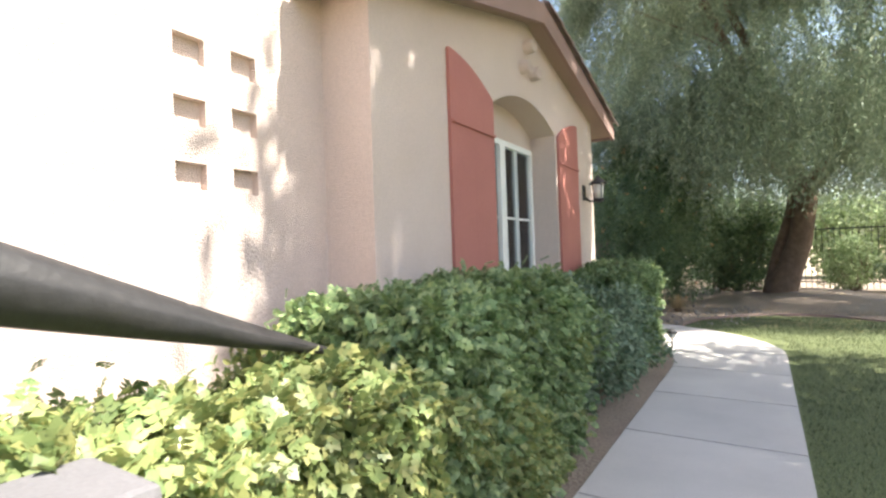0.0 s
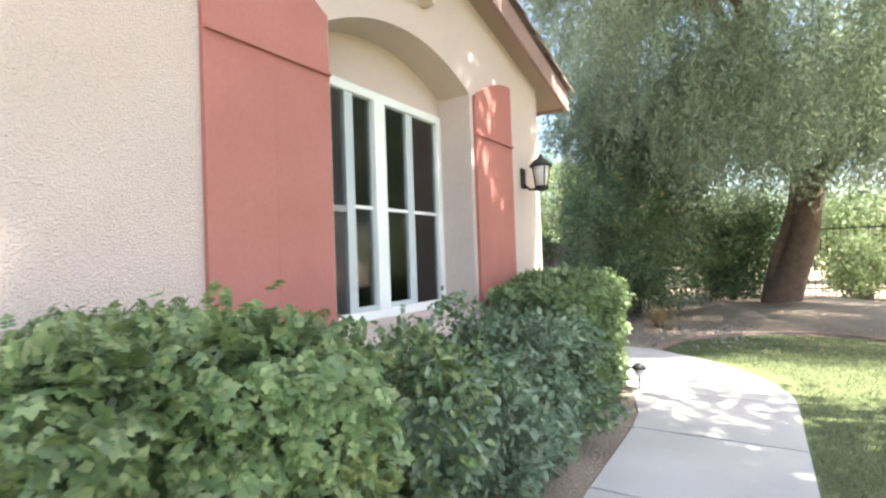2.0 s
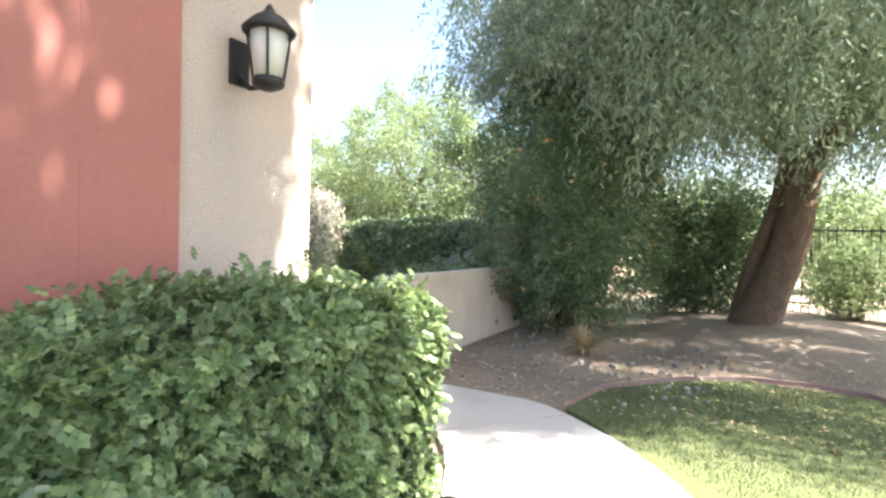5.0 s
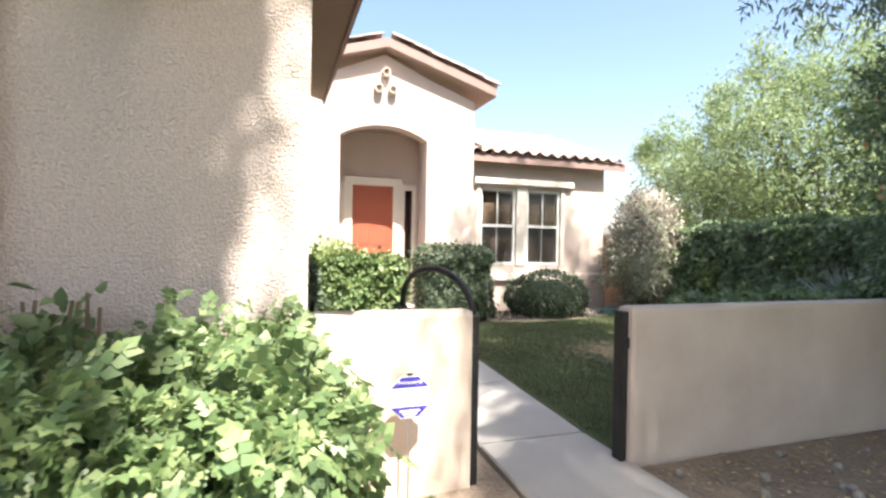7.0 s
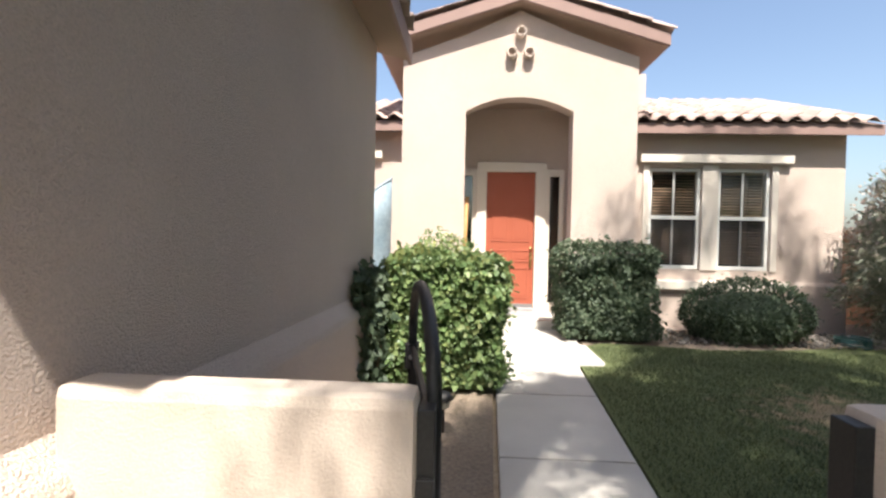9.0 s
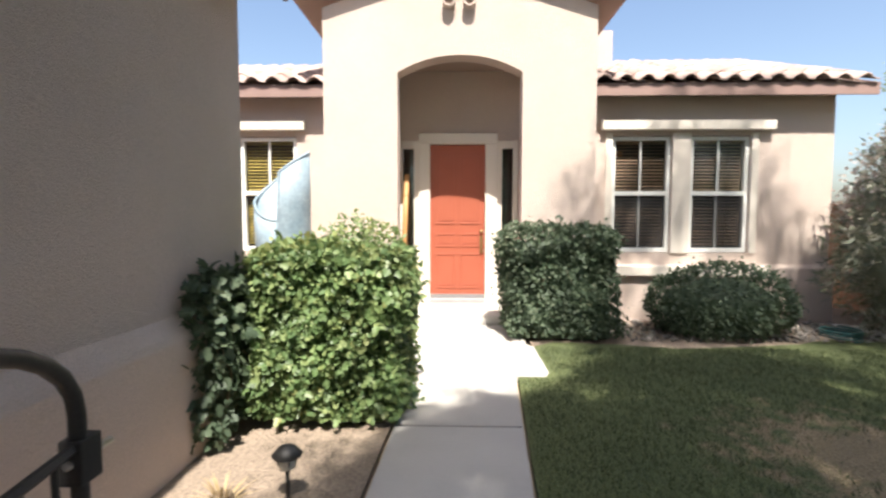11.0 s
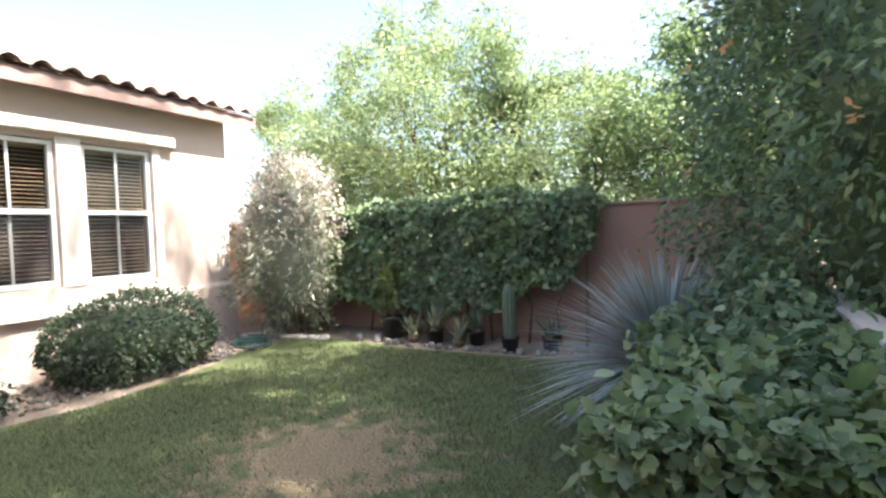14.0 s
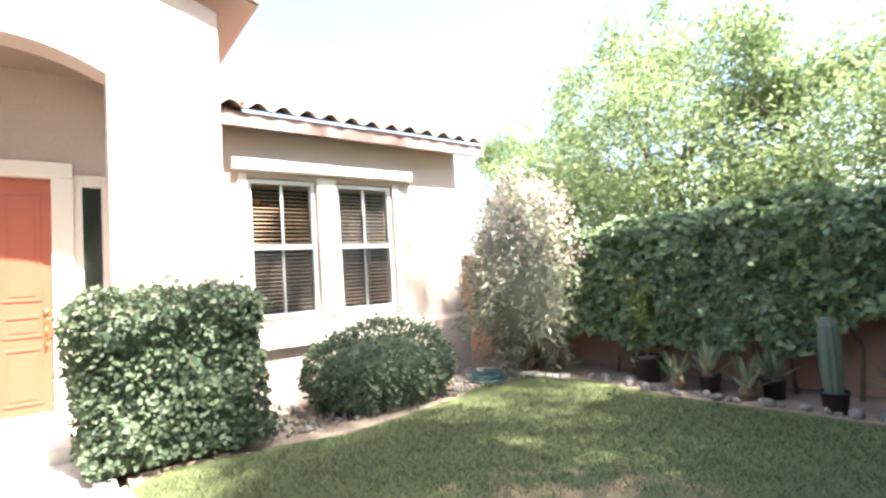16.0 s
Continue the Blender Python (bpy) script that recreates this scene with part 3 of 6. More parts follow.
bm = bmesh.new()
centre, rings_v = bm.verts.new((0.3, 15.0, 0.27)), []
for r in (0.12, 0.25, 0.4, 0.55, 0.7, 0.85, 1.0):
    row = []
    for k in range(40):
        a = 2 * math.pi * k / 40
        px, py = 0.3 + 3.2 * r * math.cos(a), 15.0 + 3.5 * r * math.sin(a)
        lump = noise.noise(Vector((px, py, 0)) * 1.3) * 0.05 * (1 - r)
        row.append(bm.verts.new((px, py, -0.03 + 0.30 * (0.5 + 0.5 * math.cos(math.pi * r)) + lump)))
    rings_v.append(row)
for k in range(40):
    bm.faces.new((centre, rings_v[0][k], rings_v[0][(k + 1) % 40]))
    for a, b in zip(rings_v, rings_v[1:]):
        bm.faces.new((a[k], b[k], b[(k + 1) % 40], a[(k + 1) % 40]))
structure("ground_mound", bm, DIRT, "low mound of dry soil at the foot of the tree", "soil", True)
edging = thing("lawn_edging", "thin brown edging strip round the lawn", "edging")
line = [(-1.72, 9.33), (-1.57, 10.1), (-1.27, 10.53), (-0.9, 10.93), (-0.3, 11.33), (0.25, 11.42), (0.7, 11.28), (1.15, 10.86), (1.6, 10.52), (3.5, 10.44), (7.0, 10.31), (14.0, 10.02)]
bm = bmesh.new()
walls_v = [[bm.verts.new((x0 + dx, y0 + dy, z)) for dx, dy, z in ((0, 0, -0.05), (0, 0, 0.034), (0.008, 0.018, 0.04), (0.012, 0.022, -0.05))] for x0, y0 in line]
for a, b in zip(walls_v, walls_v[1:]):
    for k in range(4):
        bm.faces.new((a[k], a[(k + 1) % 4], b[(k + 1) % 4], b[k]))
bm.faces.new(walls_v[0]), bm.faces.new(walls_v[-1][::-1])
part("strip", bm, FASCIA, edging)


def slab(points, name="slab", z=0.012):
    bm = prism(bmesh.new(), points, "z", -0.1, z)
    top = [e for e in bm.edges if all(v.co.z > 0 for v in e.verts)]
    bmesh.ops.bevel(bm, geom=top, offset=0.008, segments=2, affect="EDGES")
    return bm


pavement = tagged(new("pavement", None), "pale concrete walk with scored joints", "walkway", "", "structure")
J = 0.006
ys = [-8.6, -7.4, -6.2, -5.0, -3.8, -2.6, -1.4, -0.2, 1.0, 2.2, 3.4, 4.6, 5.8, 7.0]
for a, b in zip(ys, ys[1:]):
    part("slab", slab([(-1.40, a + J), (-0.24, a + J), (-0.24, b - J), (-1.40 if b < 6.5 else -1.62, b - J)] if b < 6.5 else [(-1.40, a + J), (-0.24, a + J), (-0.24, b - J), (-1.65, b - J), (-1.42, 6.2)]), CONCRETE, pavement)
part("slab", slab([(-1.66, 7.0 + J), (-0.24, 7.0 + J), (-0.27, 7.36), (-0.45, 7.85), (-0.74, 8.32), (-1.18, 8.81), (-1.62, 9.14), (-2.36, 8.24), (-2.18, 8.05), (-2.0, 7.74)]), CONCRETE, pavement)
part("slab", slab([(-2.37, 8.25), (-1.63, 9.15), (-1.85, 9.28), (-2.08, 9.335), (-2.95, 9.335), (-2.95, 8.43), (-2.62, 8.37)]), CONCRETE, pavement)


def edge_l(x):
    return 8.43 + (-2.95 - x) * 0.042


def edge_r(x):
    return 9.33 + max(0.0, -4.2 - x) * 0.066


xs = [-2.96, -4.2, -5.66, -7.02, -8.17]
for a, b in zip(xs, xs[1:]):
    part("slab", slab([(a - J, edge_l(a)), (a - J, edge_r(a)), (b + J, edge_r(b)), (b + J, edge_l(b))]), CONCRETE, pavement)
part("slab", slab([(-8.18, 8.45), (-8.18, 9.88), (-8.3, 9.93), (-9.25, 9.93), (-9.32, 9.85), (-10.36, 9.85), (-10.36, 8.35), (-9.4, 8.35), (-9.3, 8.45)]), CONCRETE, pavement)
part("porch_step", slab([(-10.37, 8.0), (-10.37, 10.2), (-12.0, 10.2), (-12.0, 8.0)], z=0.14), CONCRETE, pavement)

# ---- first house: gable wall, niche wall, side wall, roof ----
wall = bmesh.new()
prism(wall, [(1.97, -0.1), (3.80, -0.1), (3.80, 3.70), (1.97, 3.42)], "x", -3.35, -2.65)
prism(wall, [(5.56, -0.1), (7.195, -0.1), (7.195, 3.42), (5.56, 3.70)], "x", -3.35, -2.65)
prism(wall, [(3.80, -0.1), (5.56, -0.1), (5.56, 0.97), (3.80, 0.97)], "x", -3.35, -2.65)
prism(wall, arc(3.80, 5.56, 2.90, 0.24) + [(5.56, 3.70), (4.70, 4.08), (3.80, 3.70)], "x", -3.35, -2.65)
prism(wall, [(1.97, 3.42), (3.80, 3.70), (4.70, 4.08), (5.56, 3.70), (7.195, 3.42), (7.195, 3.43), (4.70, 4.09), (1.97, 3.43)], "x", -3.35, -2.651)
prism(wall, [(-2.655, -0.1), (-2.53, -0.1), (-2.53, 0.74), (-2.55, 0.79), (-2.655, 0.93)], "y", 1.97, 7.20)
structure("wall_front_gable", wall, STUCCO, "tan stucco gable wall with an arched window recess", "wall")

wall = bmesh.new()
cuts_y = [-9.0, 0.865, 1.05, 1.22, 1.394, 2.0]
cuts_z = [-0.1, 1.815, 1.965, 2.175, 2.33, 2.525, 2.68, 3.6]
for i in range(5):
    for k in range(7):
        niche = i in (1, 3) and k in (1, 3, 5)
        box(wall, -3.5, -3.16 if niche else -3.10, cuts_y[i], cuts_y[i + 1], cuts_z[k], cuts_z[k + 1])
bmesh.ops.remove_doubles(wall, verts=wall.verts, dist=0.0005)
structure("wall_niche", wall, STUCCO, "sunlit tan stucco wall with six small square niches", "wall")

wall = boxes((-7.45, -7.1, 2.0, 6.9, -0.1, 3.42))
prism(wall, [(-2.652, 7.0), (-2.652, 7.205), (-7.45, 7.36), (-7.45, 6.9), (-3.352, 6.9), (-3.352, 7.0)], "z", -0.1, 3.42)
ends = [[wall.verts.new((xe, ye + dy, z)) for dy, z in ((-0.02, -0.1), (0.10, -0.1), (0.10, 0.76), (0.082, 0.80), (-0.02, 0.91))] for xe, ye in ((-2.53, 7.2), (-7.5, 7.362))]
for k in range(5):
    wall.faces.new((ends[0][k], ends[0][(k + 1) % 5], ends[1][(k + 1) % 5], ends[1][k]))
wall.faces.new(ends[0]), wall.faces.new(ends[1][::-1])
structure("wall_side", wall, STUCCO, "rough tan stucco side wall with a thicker base", "wall")
structure("wall_rear_closing", boxes((-3.5, -3.1, -9.3, -9.01, 0, 3.4), (-10.9, -7.2, 2.0, 2.3, 0, 3.2)), STUCCO, "plain tan stucco wall closing the yard", "wall")


def rake_roof(x0, x1, y0, ymid, y1, z_eave, z_ridge, thick=0.16):
    bm = bmesh.new()
    prism(bm, [(y0, z_eave), (ymid, z_ridge), (y1, z_eave), (y1, z_eave - thick), (ymid, z_ridge - thick), (y0, z_eave - thick)], "x", x0, x1)
    return bm


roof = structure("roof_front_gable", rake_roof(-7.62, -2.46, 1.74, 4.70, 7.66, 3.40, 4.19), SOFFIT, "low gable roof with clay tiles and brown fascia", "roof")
for s, y_e in ((1, 7.66), (-1, 1.74)):
    bm = prism(bmesh.new(), [(4.70, 4.20), (y_e + 0.02 * s, 3.41), (y_e + 0.02 * s, 3.18), (4.70, 3.97)], "x", -2.46, -2.415)
    part("fascia", bm, FASCIA, roof)
    bm = boxes((-7.62, -2.42, y_e, y_e + 0.035 * s, 3.20, 3.41)) if s > 0 else boxes((-7.62, -2.42, y_e - 0.035, y_e, 3.20, 3.41))
    part("fascia", bm, FASCIA, roof)
structure("roof_niche_wing", prism(bmesh.new(), [(-9, 3.45), (1.9, 3.45), (1.9, 3.62), (-9, 3.62)], "x", -6.0, -2.95), SOFFIT, "plain eave above the niche wall", "roof")


def tile_mesh(width=0.30, length=0.44, rise=0.075, thick=0.018):
    """One S-shaped clay tile, its nose at x=0, running uphill along -x."""
    bm = bmesh.new()
    n = 7
    prof = []
    for i in range(n + 1):
        u = i / n
        prof.append((u * width - width / 2, rise * max(math.sin(u * math.pi * 1.35), -0.15) if u < 0.75 else rise * 0.02))
    rows_v = []
    for x in (0.0, -length):
        k = 1.0 if x == 0 else 0.9
        rows_v.append(([bm.verts.new((x, y * k, z)) for y, z in prof], [bm.verts.new((x, y * k, z - thick)) for y, z in prof]))
    (t0, b0), (t1, b1) = rows_v
    for i in range(n):
        bm.faces.new((t0[i], t0[i + 1], t1[i + 1], t1[i]))
        bm.faces.new((b0[i], b1[i], b1[i + 1], b0[i + 1]))
        bm.faces.new((t0[i], b0[i], b0[i + 1], t0[i + 1]))
    bm.faces.new((t0[0], t1[0], b1[0], b0[0])), bm.faces.new((t0[n], b0[n], b1[n], t1[n]))
    return finish(bm, "tile", TILE, True)


TILE_MESH = tile_mesh()


def lay_tiles(parent, origin, along, uphill, cols_n, rows_n, slope):
    """Tiles in courses: along the eave by cols, uphill by rows. slope: rise per metre of run."""
    a, u = Vector(along).normalized(), Vector(uphill).normalized()
    g = random.Random(5)
    for r in range(rows_n):
        for c in range(cols_n):
            ob = new("tile", TILE_MESH)
            ob.parent = parent
            run = r * 0.36
            p = Vector(origin) + a * (c * 0.29) + u * run + Vector((0, 0, run * slope + 0.012 * (r > 0)))
            x_axis = (-u - Vector((0, 0, slope - 0.02))).normalized()
            z_axis = (Vector((0, 0, 1)) - x_axis * x_axis.z).normalized()
            y_axis = z_axis.cross(x_axis)
            m = Matrix((x_axis, y_axis, z_axis)).transposed().to_4x4()
            m.translation = p + Vector((0, 0, g.uniform(-0.006, 0.006)))
            ob.matrix_basis = m


# rake tiles seen from below on the front gable
lay_tiles(roof, (-2.50, 7.75, 3.43), (-1, 0, 0), (0, -1, 0), 17, 8, 0.267)
lay_tiles(roof, (-2.50, 1.65, 3.43), (-1, 0, 0), (0, 1, 0), 2, 8, 0.267)

# ---- entry house ----
wall = bmesh.new()
GX0, GX1 = -10.75, -10.43
prism(wall, [(7.22, -0.1), (8.23, -0.1), (8.23, 4.35), (7.22, 4.20)], "x", GX0, GX1)
prism(wall, [(9.92, -0.1), (10.91, -0.1), (10.91, 4.20), (9.92, 4.35)], "x", GX0, GX1)
prism(wall, arc(8.23, 9.92, 3.44, 0.23) + [(9.92, 4.35), (9.92, 4.65), (9.065, 5.02), (8.23, 4.65), (8.23, 4.35)], "x", GX0, GX1)
prism(wall, [(7.22, 4.20), (8.23, 4.35), (8.23, 4.65), (7.22, 4.30)], "x", GX0, GX1)
prism(wall, [(10.91, 4.20), (10.91, 4.30), (9.92, 4.65), (9.92, 4.35)], "x", GX0, GX1)
prism(wall, [(7.22, -0.1), (7.5, -0.1), (7.5, 4.2), (7.22, 4.2)], "x", -13.0, GX0)
prism(wall, [(10.63, -0.1), (10.91, -0.1), (10.91, 4.2), (10.63, 4.2)], "x", -13.0, GX0)
structure("wall_entry_porch", wall, STUCCO, "sunlit cream stucco porch wall with a flat arch", "wall")
structure("wall_porch_sides", boxes((-11.49, GX0, 7.5, 8.10, -0.1, 3.9), (-11.49, GX0, 10.05, 10.63, -0.1, 3.9)), STUCCO, "shaded stucco side walls of the porch", "wall")
structure("wall_entry_door", boxes((-11.75, -11.50, 7.5, 8.14, -0.1, 3.9), (-11.75, -11.50, 9.99, 10.63, -0.1, 3.9), (-11.75, -11.50, 8.14, 9.99, 2.68, 3.9)), STUCCO, "shaded stucco wall round the entry door", "wall")
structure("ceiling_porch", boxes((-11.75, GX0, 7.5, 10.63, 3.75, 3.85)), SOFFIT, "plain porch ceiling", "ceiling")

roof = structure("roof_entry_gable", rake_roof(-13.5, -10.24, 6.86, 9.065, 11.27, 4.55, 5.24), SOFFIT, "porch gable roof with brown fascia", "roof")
for s in (1, -1):
    y_e = 9.065 + 2.225 * s
    part("fascia", prism(bmesh.new(), [(9.065, 5.26), (y_e, 4.57), (y_e, 4.40), (9.065, 5.09)], "x", -10.24, -10.20), FASCIA, roof)
    y_a, y_b = (y_e, y_e + 0.03) if s > 0 else (y_e - 0.03, y_e)
    part("fascia", boxes((-13.5, -10.21, y_a - 0.02 * s, y_b - 0.02 * s, 4.40, 4.57)), FASCIA, roof)
    lay_tiles(roof, (-10.30, 9.065 + 2.30 * s, 4.63), (-1, 0, 0), (0, -s, 0), 2, 6, 0.31)

# right wing
wall = bmesh.new()
WX0, WX1 = -11.15, -10.88
for y0, y1, z0, z1 in ((10.91, 11.27, -0.1, 3.30), (11.27, 12.12, -0.1, 0.98), (11.27, 12.12, 2.66, 3.30), (12.12, 12.38, -0.1, 3.30), (12.38, 13.23, -0.1, 0.98), (12.38, 13.23, 2.66, 3.30), (13.23, 14.38, -0.1, 3.30)):
    box(wall, WX0, WX1, y0, y1, z0, z1)
box(wall, -16.0, WX0, 14.1, 14.38, -0.1, 3.2)
prism(wall, [(WX1, -0.1), (-10.82, -0.1), (-10.82, 0.76), (WX1, 0.82)], "y", 10.92, 14.43)
structure("wall_right_wing", wall, STUCCO, "cream stucco wing wall with two sash windows", "wall")
# left wing
wall = bmesh.new()
for y0, y1, z0, z1 in ((6.70, 7.22, -0.1, 3.30), (5.85, 6.70, -0.1, 0.98), (5.85, 6.70, 2.66, 3.30), (5.55, 5.85, -0.1, 3.30), (2.0, 5.55, -0.1, 3.30)):
    box(wall, WX0, WX1, y0, y1, z0, z1)
structure("wall_left_wing", wall, STUCCO, "cream stucco wing wall beside the porch", "wall")


def wing_roof(name, y0, y1, tip_hi, label, cols_n, rows_n):
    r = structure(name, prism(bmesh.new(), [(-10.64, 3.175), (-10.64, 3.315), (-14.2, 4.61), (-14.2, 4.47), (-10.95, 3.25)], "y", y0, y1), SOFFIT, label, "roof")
    part("fascia", boxes((-10.64, -10.605, y0, y1, 3.165, 3.325)), FASCIA, r)
    lay_tiles(r, (-10.55, y0 + 0.17, 3.365), (0, 1, 0), (-1, 0, 0), cols_n, rows_n, 0.36)
    return r


wing = wing_roof("roof_right_wing", 10.92, 14.75, 14.75, "clay S-tile roof with a painted fascia above the windows", 13, 9)
part("fascia", prism(bmesh.new(), [(-10.64, 3.175), (-10.64, 3.335), (-14.2, 4.63), (-14.2, 4.45)], "y", 14.75, 14.785), FASCIA, wing)
wing_roof("roof_left_wing", 2.0, 7.21, 7.21, "clay S-tile roof with a painted fascia beside the porch", 18, 7)
structure("roof_chimney", boxes((-13.2, -12.6, 10.95, 11.75, 3.6, 4.75)), STUCCO, "square stucco chimney behind the porch", "chimney")


# ---- windows ----
def sash_window(name, y0, y1, z0, z1, x, slat, label, half=True, slat_low=True):
    """A double-hung window in a wall that faces +x: frame, rails, bars, panes and a blind behind."""
    w = structure(name, boxes((x - 0.10, x - 0.035, y0, y0 + 0.05, z0, z1), (x - 0.10, x - 0.035, y1 - 0.05, y1, z0, z1), (x - 0.10, x - 0.035, y0 + 0.05, y1 - 0.05, z1 - 0.05, z1), (x - 0.10, x - 0.035, y0 + 0.05, y1 - 0.05, z0, z0 + 0.06), bevel=0.004), WHITE, label, "window")
    zm, ym = (z0 + z1) / 2 + 0.02, (y0 + y1) / 2
    part("meeting_rail", boxes((x - 0.105, x - 0.03, y0 + 0.05, y1 - 0.05, zm - 0.03, zm + 0.03), bevel=0.004), WHITE, w)
    part("glazing_bar", boxes((x - 0.085, x - 0.06, ym - 0.014, ym + 0.014, zm + 0.03, z1 - 0.05)), WHITE, w)
    part("glazing_bar", boxes((x - 0.105, x - 0.085, ym - 0.014, ym + 0.014, z0 + 0.06, zm - 0.03)), WHITE, w)
    for a, b, dx in ((z0 + 0.06, zm - 0.03, -0.095), (zm + 0.03, z1 - 0.05, -0.072)):
        p = part("pane", boxes((x + dx - 0.002, x + dx + 0.002, y0 + 0.05, y1 - 0.05, a, b)), GLASS_CLEAR, w)
        p.visible_shadow = False
    if half:
        part("insect_screen", boxes((x - 0.050, x - 0.048, y0 + 0.05, y1 - 0.05, z0 + 0.06, zm - 0.03)), SCREEN, w, "dark mesh insect screen")
    blind = thing("venetian_blind", "horizontal slat blind hanging behind the window", "blind", "blinds behind the windows")
    bmesh_slat = bmesh.new()
    box(bmesh_slat, -0.022, 0.022, y0 + 0.06, y1 - 0.06, -0.002, 0.002)
    slat_mesh = finish(bmesh_slat, "slat", slat)
    z = z1 - 0.09
    while z > z0 + 0.08:
        ob = new("slat", slat_mesh)
        ob.parent = blind
        ob.matrix_basis = pose(x - 0.135, 0, z, 0, 24, 0)
        z -= 0.047
    part("head_rail", boxes((x - 0.165, x - 0.11, y0 + 0.05, y1 - 0.05, z1 - 0.08, z1 - 0.03)), slat, blind)
    return w


sash_window("window_1", 11.28, 12.11, 0.99, 2.65, WX1, BLIND, "white double-hung window with dark panes and brown blinds")
sash_window("window_2", 12.39, 13.22, 0.99, 2.65, WX1, BLIND, "white double-hung window with dark panes and brown blinds")
sash_window("window_3", 5.86, 6.69, 0.99, 2.65, WX1, BLIND_YELLOW, "white double-hung window with yellow blinds", half=False)
structure("trim_window_pair", boxes((WX1, -10.855, 12.12, 12.38, 0.98, 2.70), (WX1, -10.855, 11.17, 11.27, 0.98, 2.70), (WX1, -10.855, 13.23, 13.33, 0.98, 2.70), bevel=0.006), TRIM, "cream stucco band between and beside the windows", "trim")
structure("trim_lintel", boxes((WX1, -10.78, 11.10, 13.52, 2.73, 2.87), bevel=0.012), TRIM, "projecting cream head moulding above the windows", "trim")
structure("trim_sill", boxes((-10.88, -10.74, 11.15, 13.46, 0.66, 0.80), bevel=0.012), TRIM, "projecting cream sill below the windows", "trim")
structure("trim_lintel_left", boxes((WX1, -10.78, 5.70, 6.84, 2.74, 2.88), bevel=0.012), TRIM, "projecting cream head moulding above the side window", "trim")
structure("trim_sill_left", boxes((-10.88, -10.74, 5.70, 6.80, 0.66, 0.80), bevel=0.012), TRIM, "projecting cream sill below the side window", "trim")
# added room shells; their dark colour makes the interiors look unlit
structure("wall_room_right", boxes((-13.2, -13.1, 10.95, 14.1, 0, 3.1), (-13.1, -11.16, 10.93, 10.95, 0, 3.1), (-13.1, -11.16, 14.06, 14.08, 0, 3.1), (-13.1, -11.16, 10.95, 14.06, 0.0, 0.05), (-13.1, -11.16, 10.95, 14.06, 3.05, 3.1)), ROOM, "room shell behind the windows, dimness painted in its colour", "wall")
structure("wall_room_left", boxes((-13.2, -13.1, 4.5, 7.1, 0, 3.1), (-13.1, -11.16, 7.1, 7.12, 0, 3.1), (-13.1, -11.16, 4.5, 4.52, 0, 3.1), (-13.1, -11.16, 4.52, 7.1, 0.0, 0.05), (-13.1, -11.16, 4.52, 7.1, 3.05, 3.1)), ROOM, "room shell behind the side window, dimness painted in its colour", "wall")
lamp = thing("ceiling_lamp", "small amber glass ceiling lamp inside the dark room", "lamp")
part("shade", lathe(bmesh.new(), [(0.02, 0.10), (0.10, 0.08), (0.12, 0.03), (0.08, 0.0), (0.02, -0.01)], (-11.6, 11.52, 2.44), 14), LAMPSHADE, lamp, smooth=True)
part("stem", tube(bmesh.new(), [(-11.6, 11.52, 2.53), (-11.6, 11.52, 3.05)], 0.012), BRASS, lamp)

# arched window of the first house
x = -3.0
w = structure("window_4", boxes((x - 0.05, x + 0.03, 3.80, 3.87, 0.97, 2.74), (x - 0.05, x + 0.03, 5.49, 5.56, 0.97, 2.74), (x - 0.05, x + 0.03, 3.87, 5.49, 2.67, 2.74), (x - 0.05, x + 0.03, 3.87, 5.49, 0.97, 1.04), bevel=0.006), WHITE, "large white sliding window in an arched recess", "window")
part("mullion", boxes((x - 0.04, x + 0.045, 4.58, 4.715, 1.04, 2.67), bevel=0.008), WHITE, w)
part("sash_stile", boxes((x - 0.024, x + 0.018, 4.275, 4.365, 1.04, 2.67), bevel=0.005), SASH, w, "grey sliding sash frame")
part("sash_stile", boxes((x - 0.030, x + 0.010, 5.035, 5.125, 1.04, 2.67), bevel=0.005), SASH, w, "grey sliding sash frame")
part("sash_rail", boxes((x - 0.024, x + 0.016, 4.365, 4.58, 1.04, 1.075), bevel=0.004), SASH, w, "grey sliding sash frame")
part("sash_rail", boxes((x - 0.030, x + 0.008, 4.715, 5.035, 1.04, 1.08), bevel=0.004), SASH, w, "grey sliding sash frame")
part("glazing_bar", boxes((x - 0.022, x + 0.012, 3.87, 4.275, 1.78, 1.825), bevel=0.004), WHITE, w)
for y0, y1 in ((4.365, 4.58), (4.715, 5.035), (5.125, 5.49)):
    part("glazing_bar", boxes((x - 0.022, x + 0.002, y0, y1, 1.815, 1.84)), WHITE, w)
for y0, y1 in ((3.87, 4.58), (4.715, 5.49)):
    p = part("pane", boxes((x - 0.012, x - 0.006, y0, y1, 1.04, 2.67)), GLASS, w)
    p.visible_shadow = False
part("insect_screen", boxes((x + 0.013, x + 0.015, 3.875, 4.275, 1.045, 2.665)), SCREEN, w, "dark mesh insect screen")
structure("wall_window_head", prism(bmesh.new(), arc(3.80, 5.56, 2.90, 0.24) + [(5.56, 2.74), (3.80, 2.74)], "x", -3.30, -2.99), STUCCO, "stucco infill above the window inside the arch", "wall")
blind = thing("venetian_blind", "pale horizontal slat blind half lowered behind the window", "blind", "blinds behind the windows")
slat_bm = bmesh.new()
box(slat_bm, -0.014, 0.014, 3.89, 5.47, -0.0015, 0.0015)
slat_mesh = finish(slat_bm, "slat", BLIND_DARK)
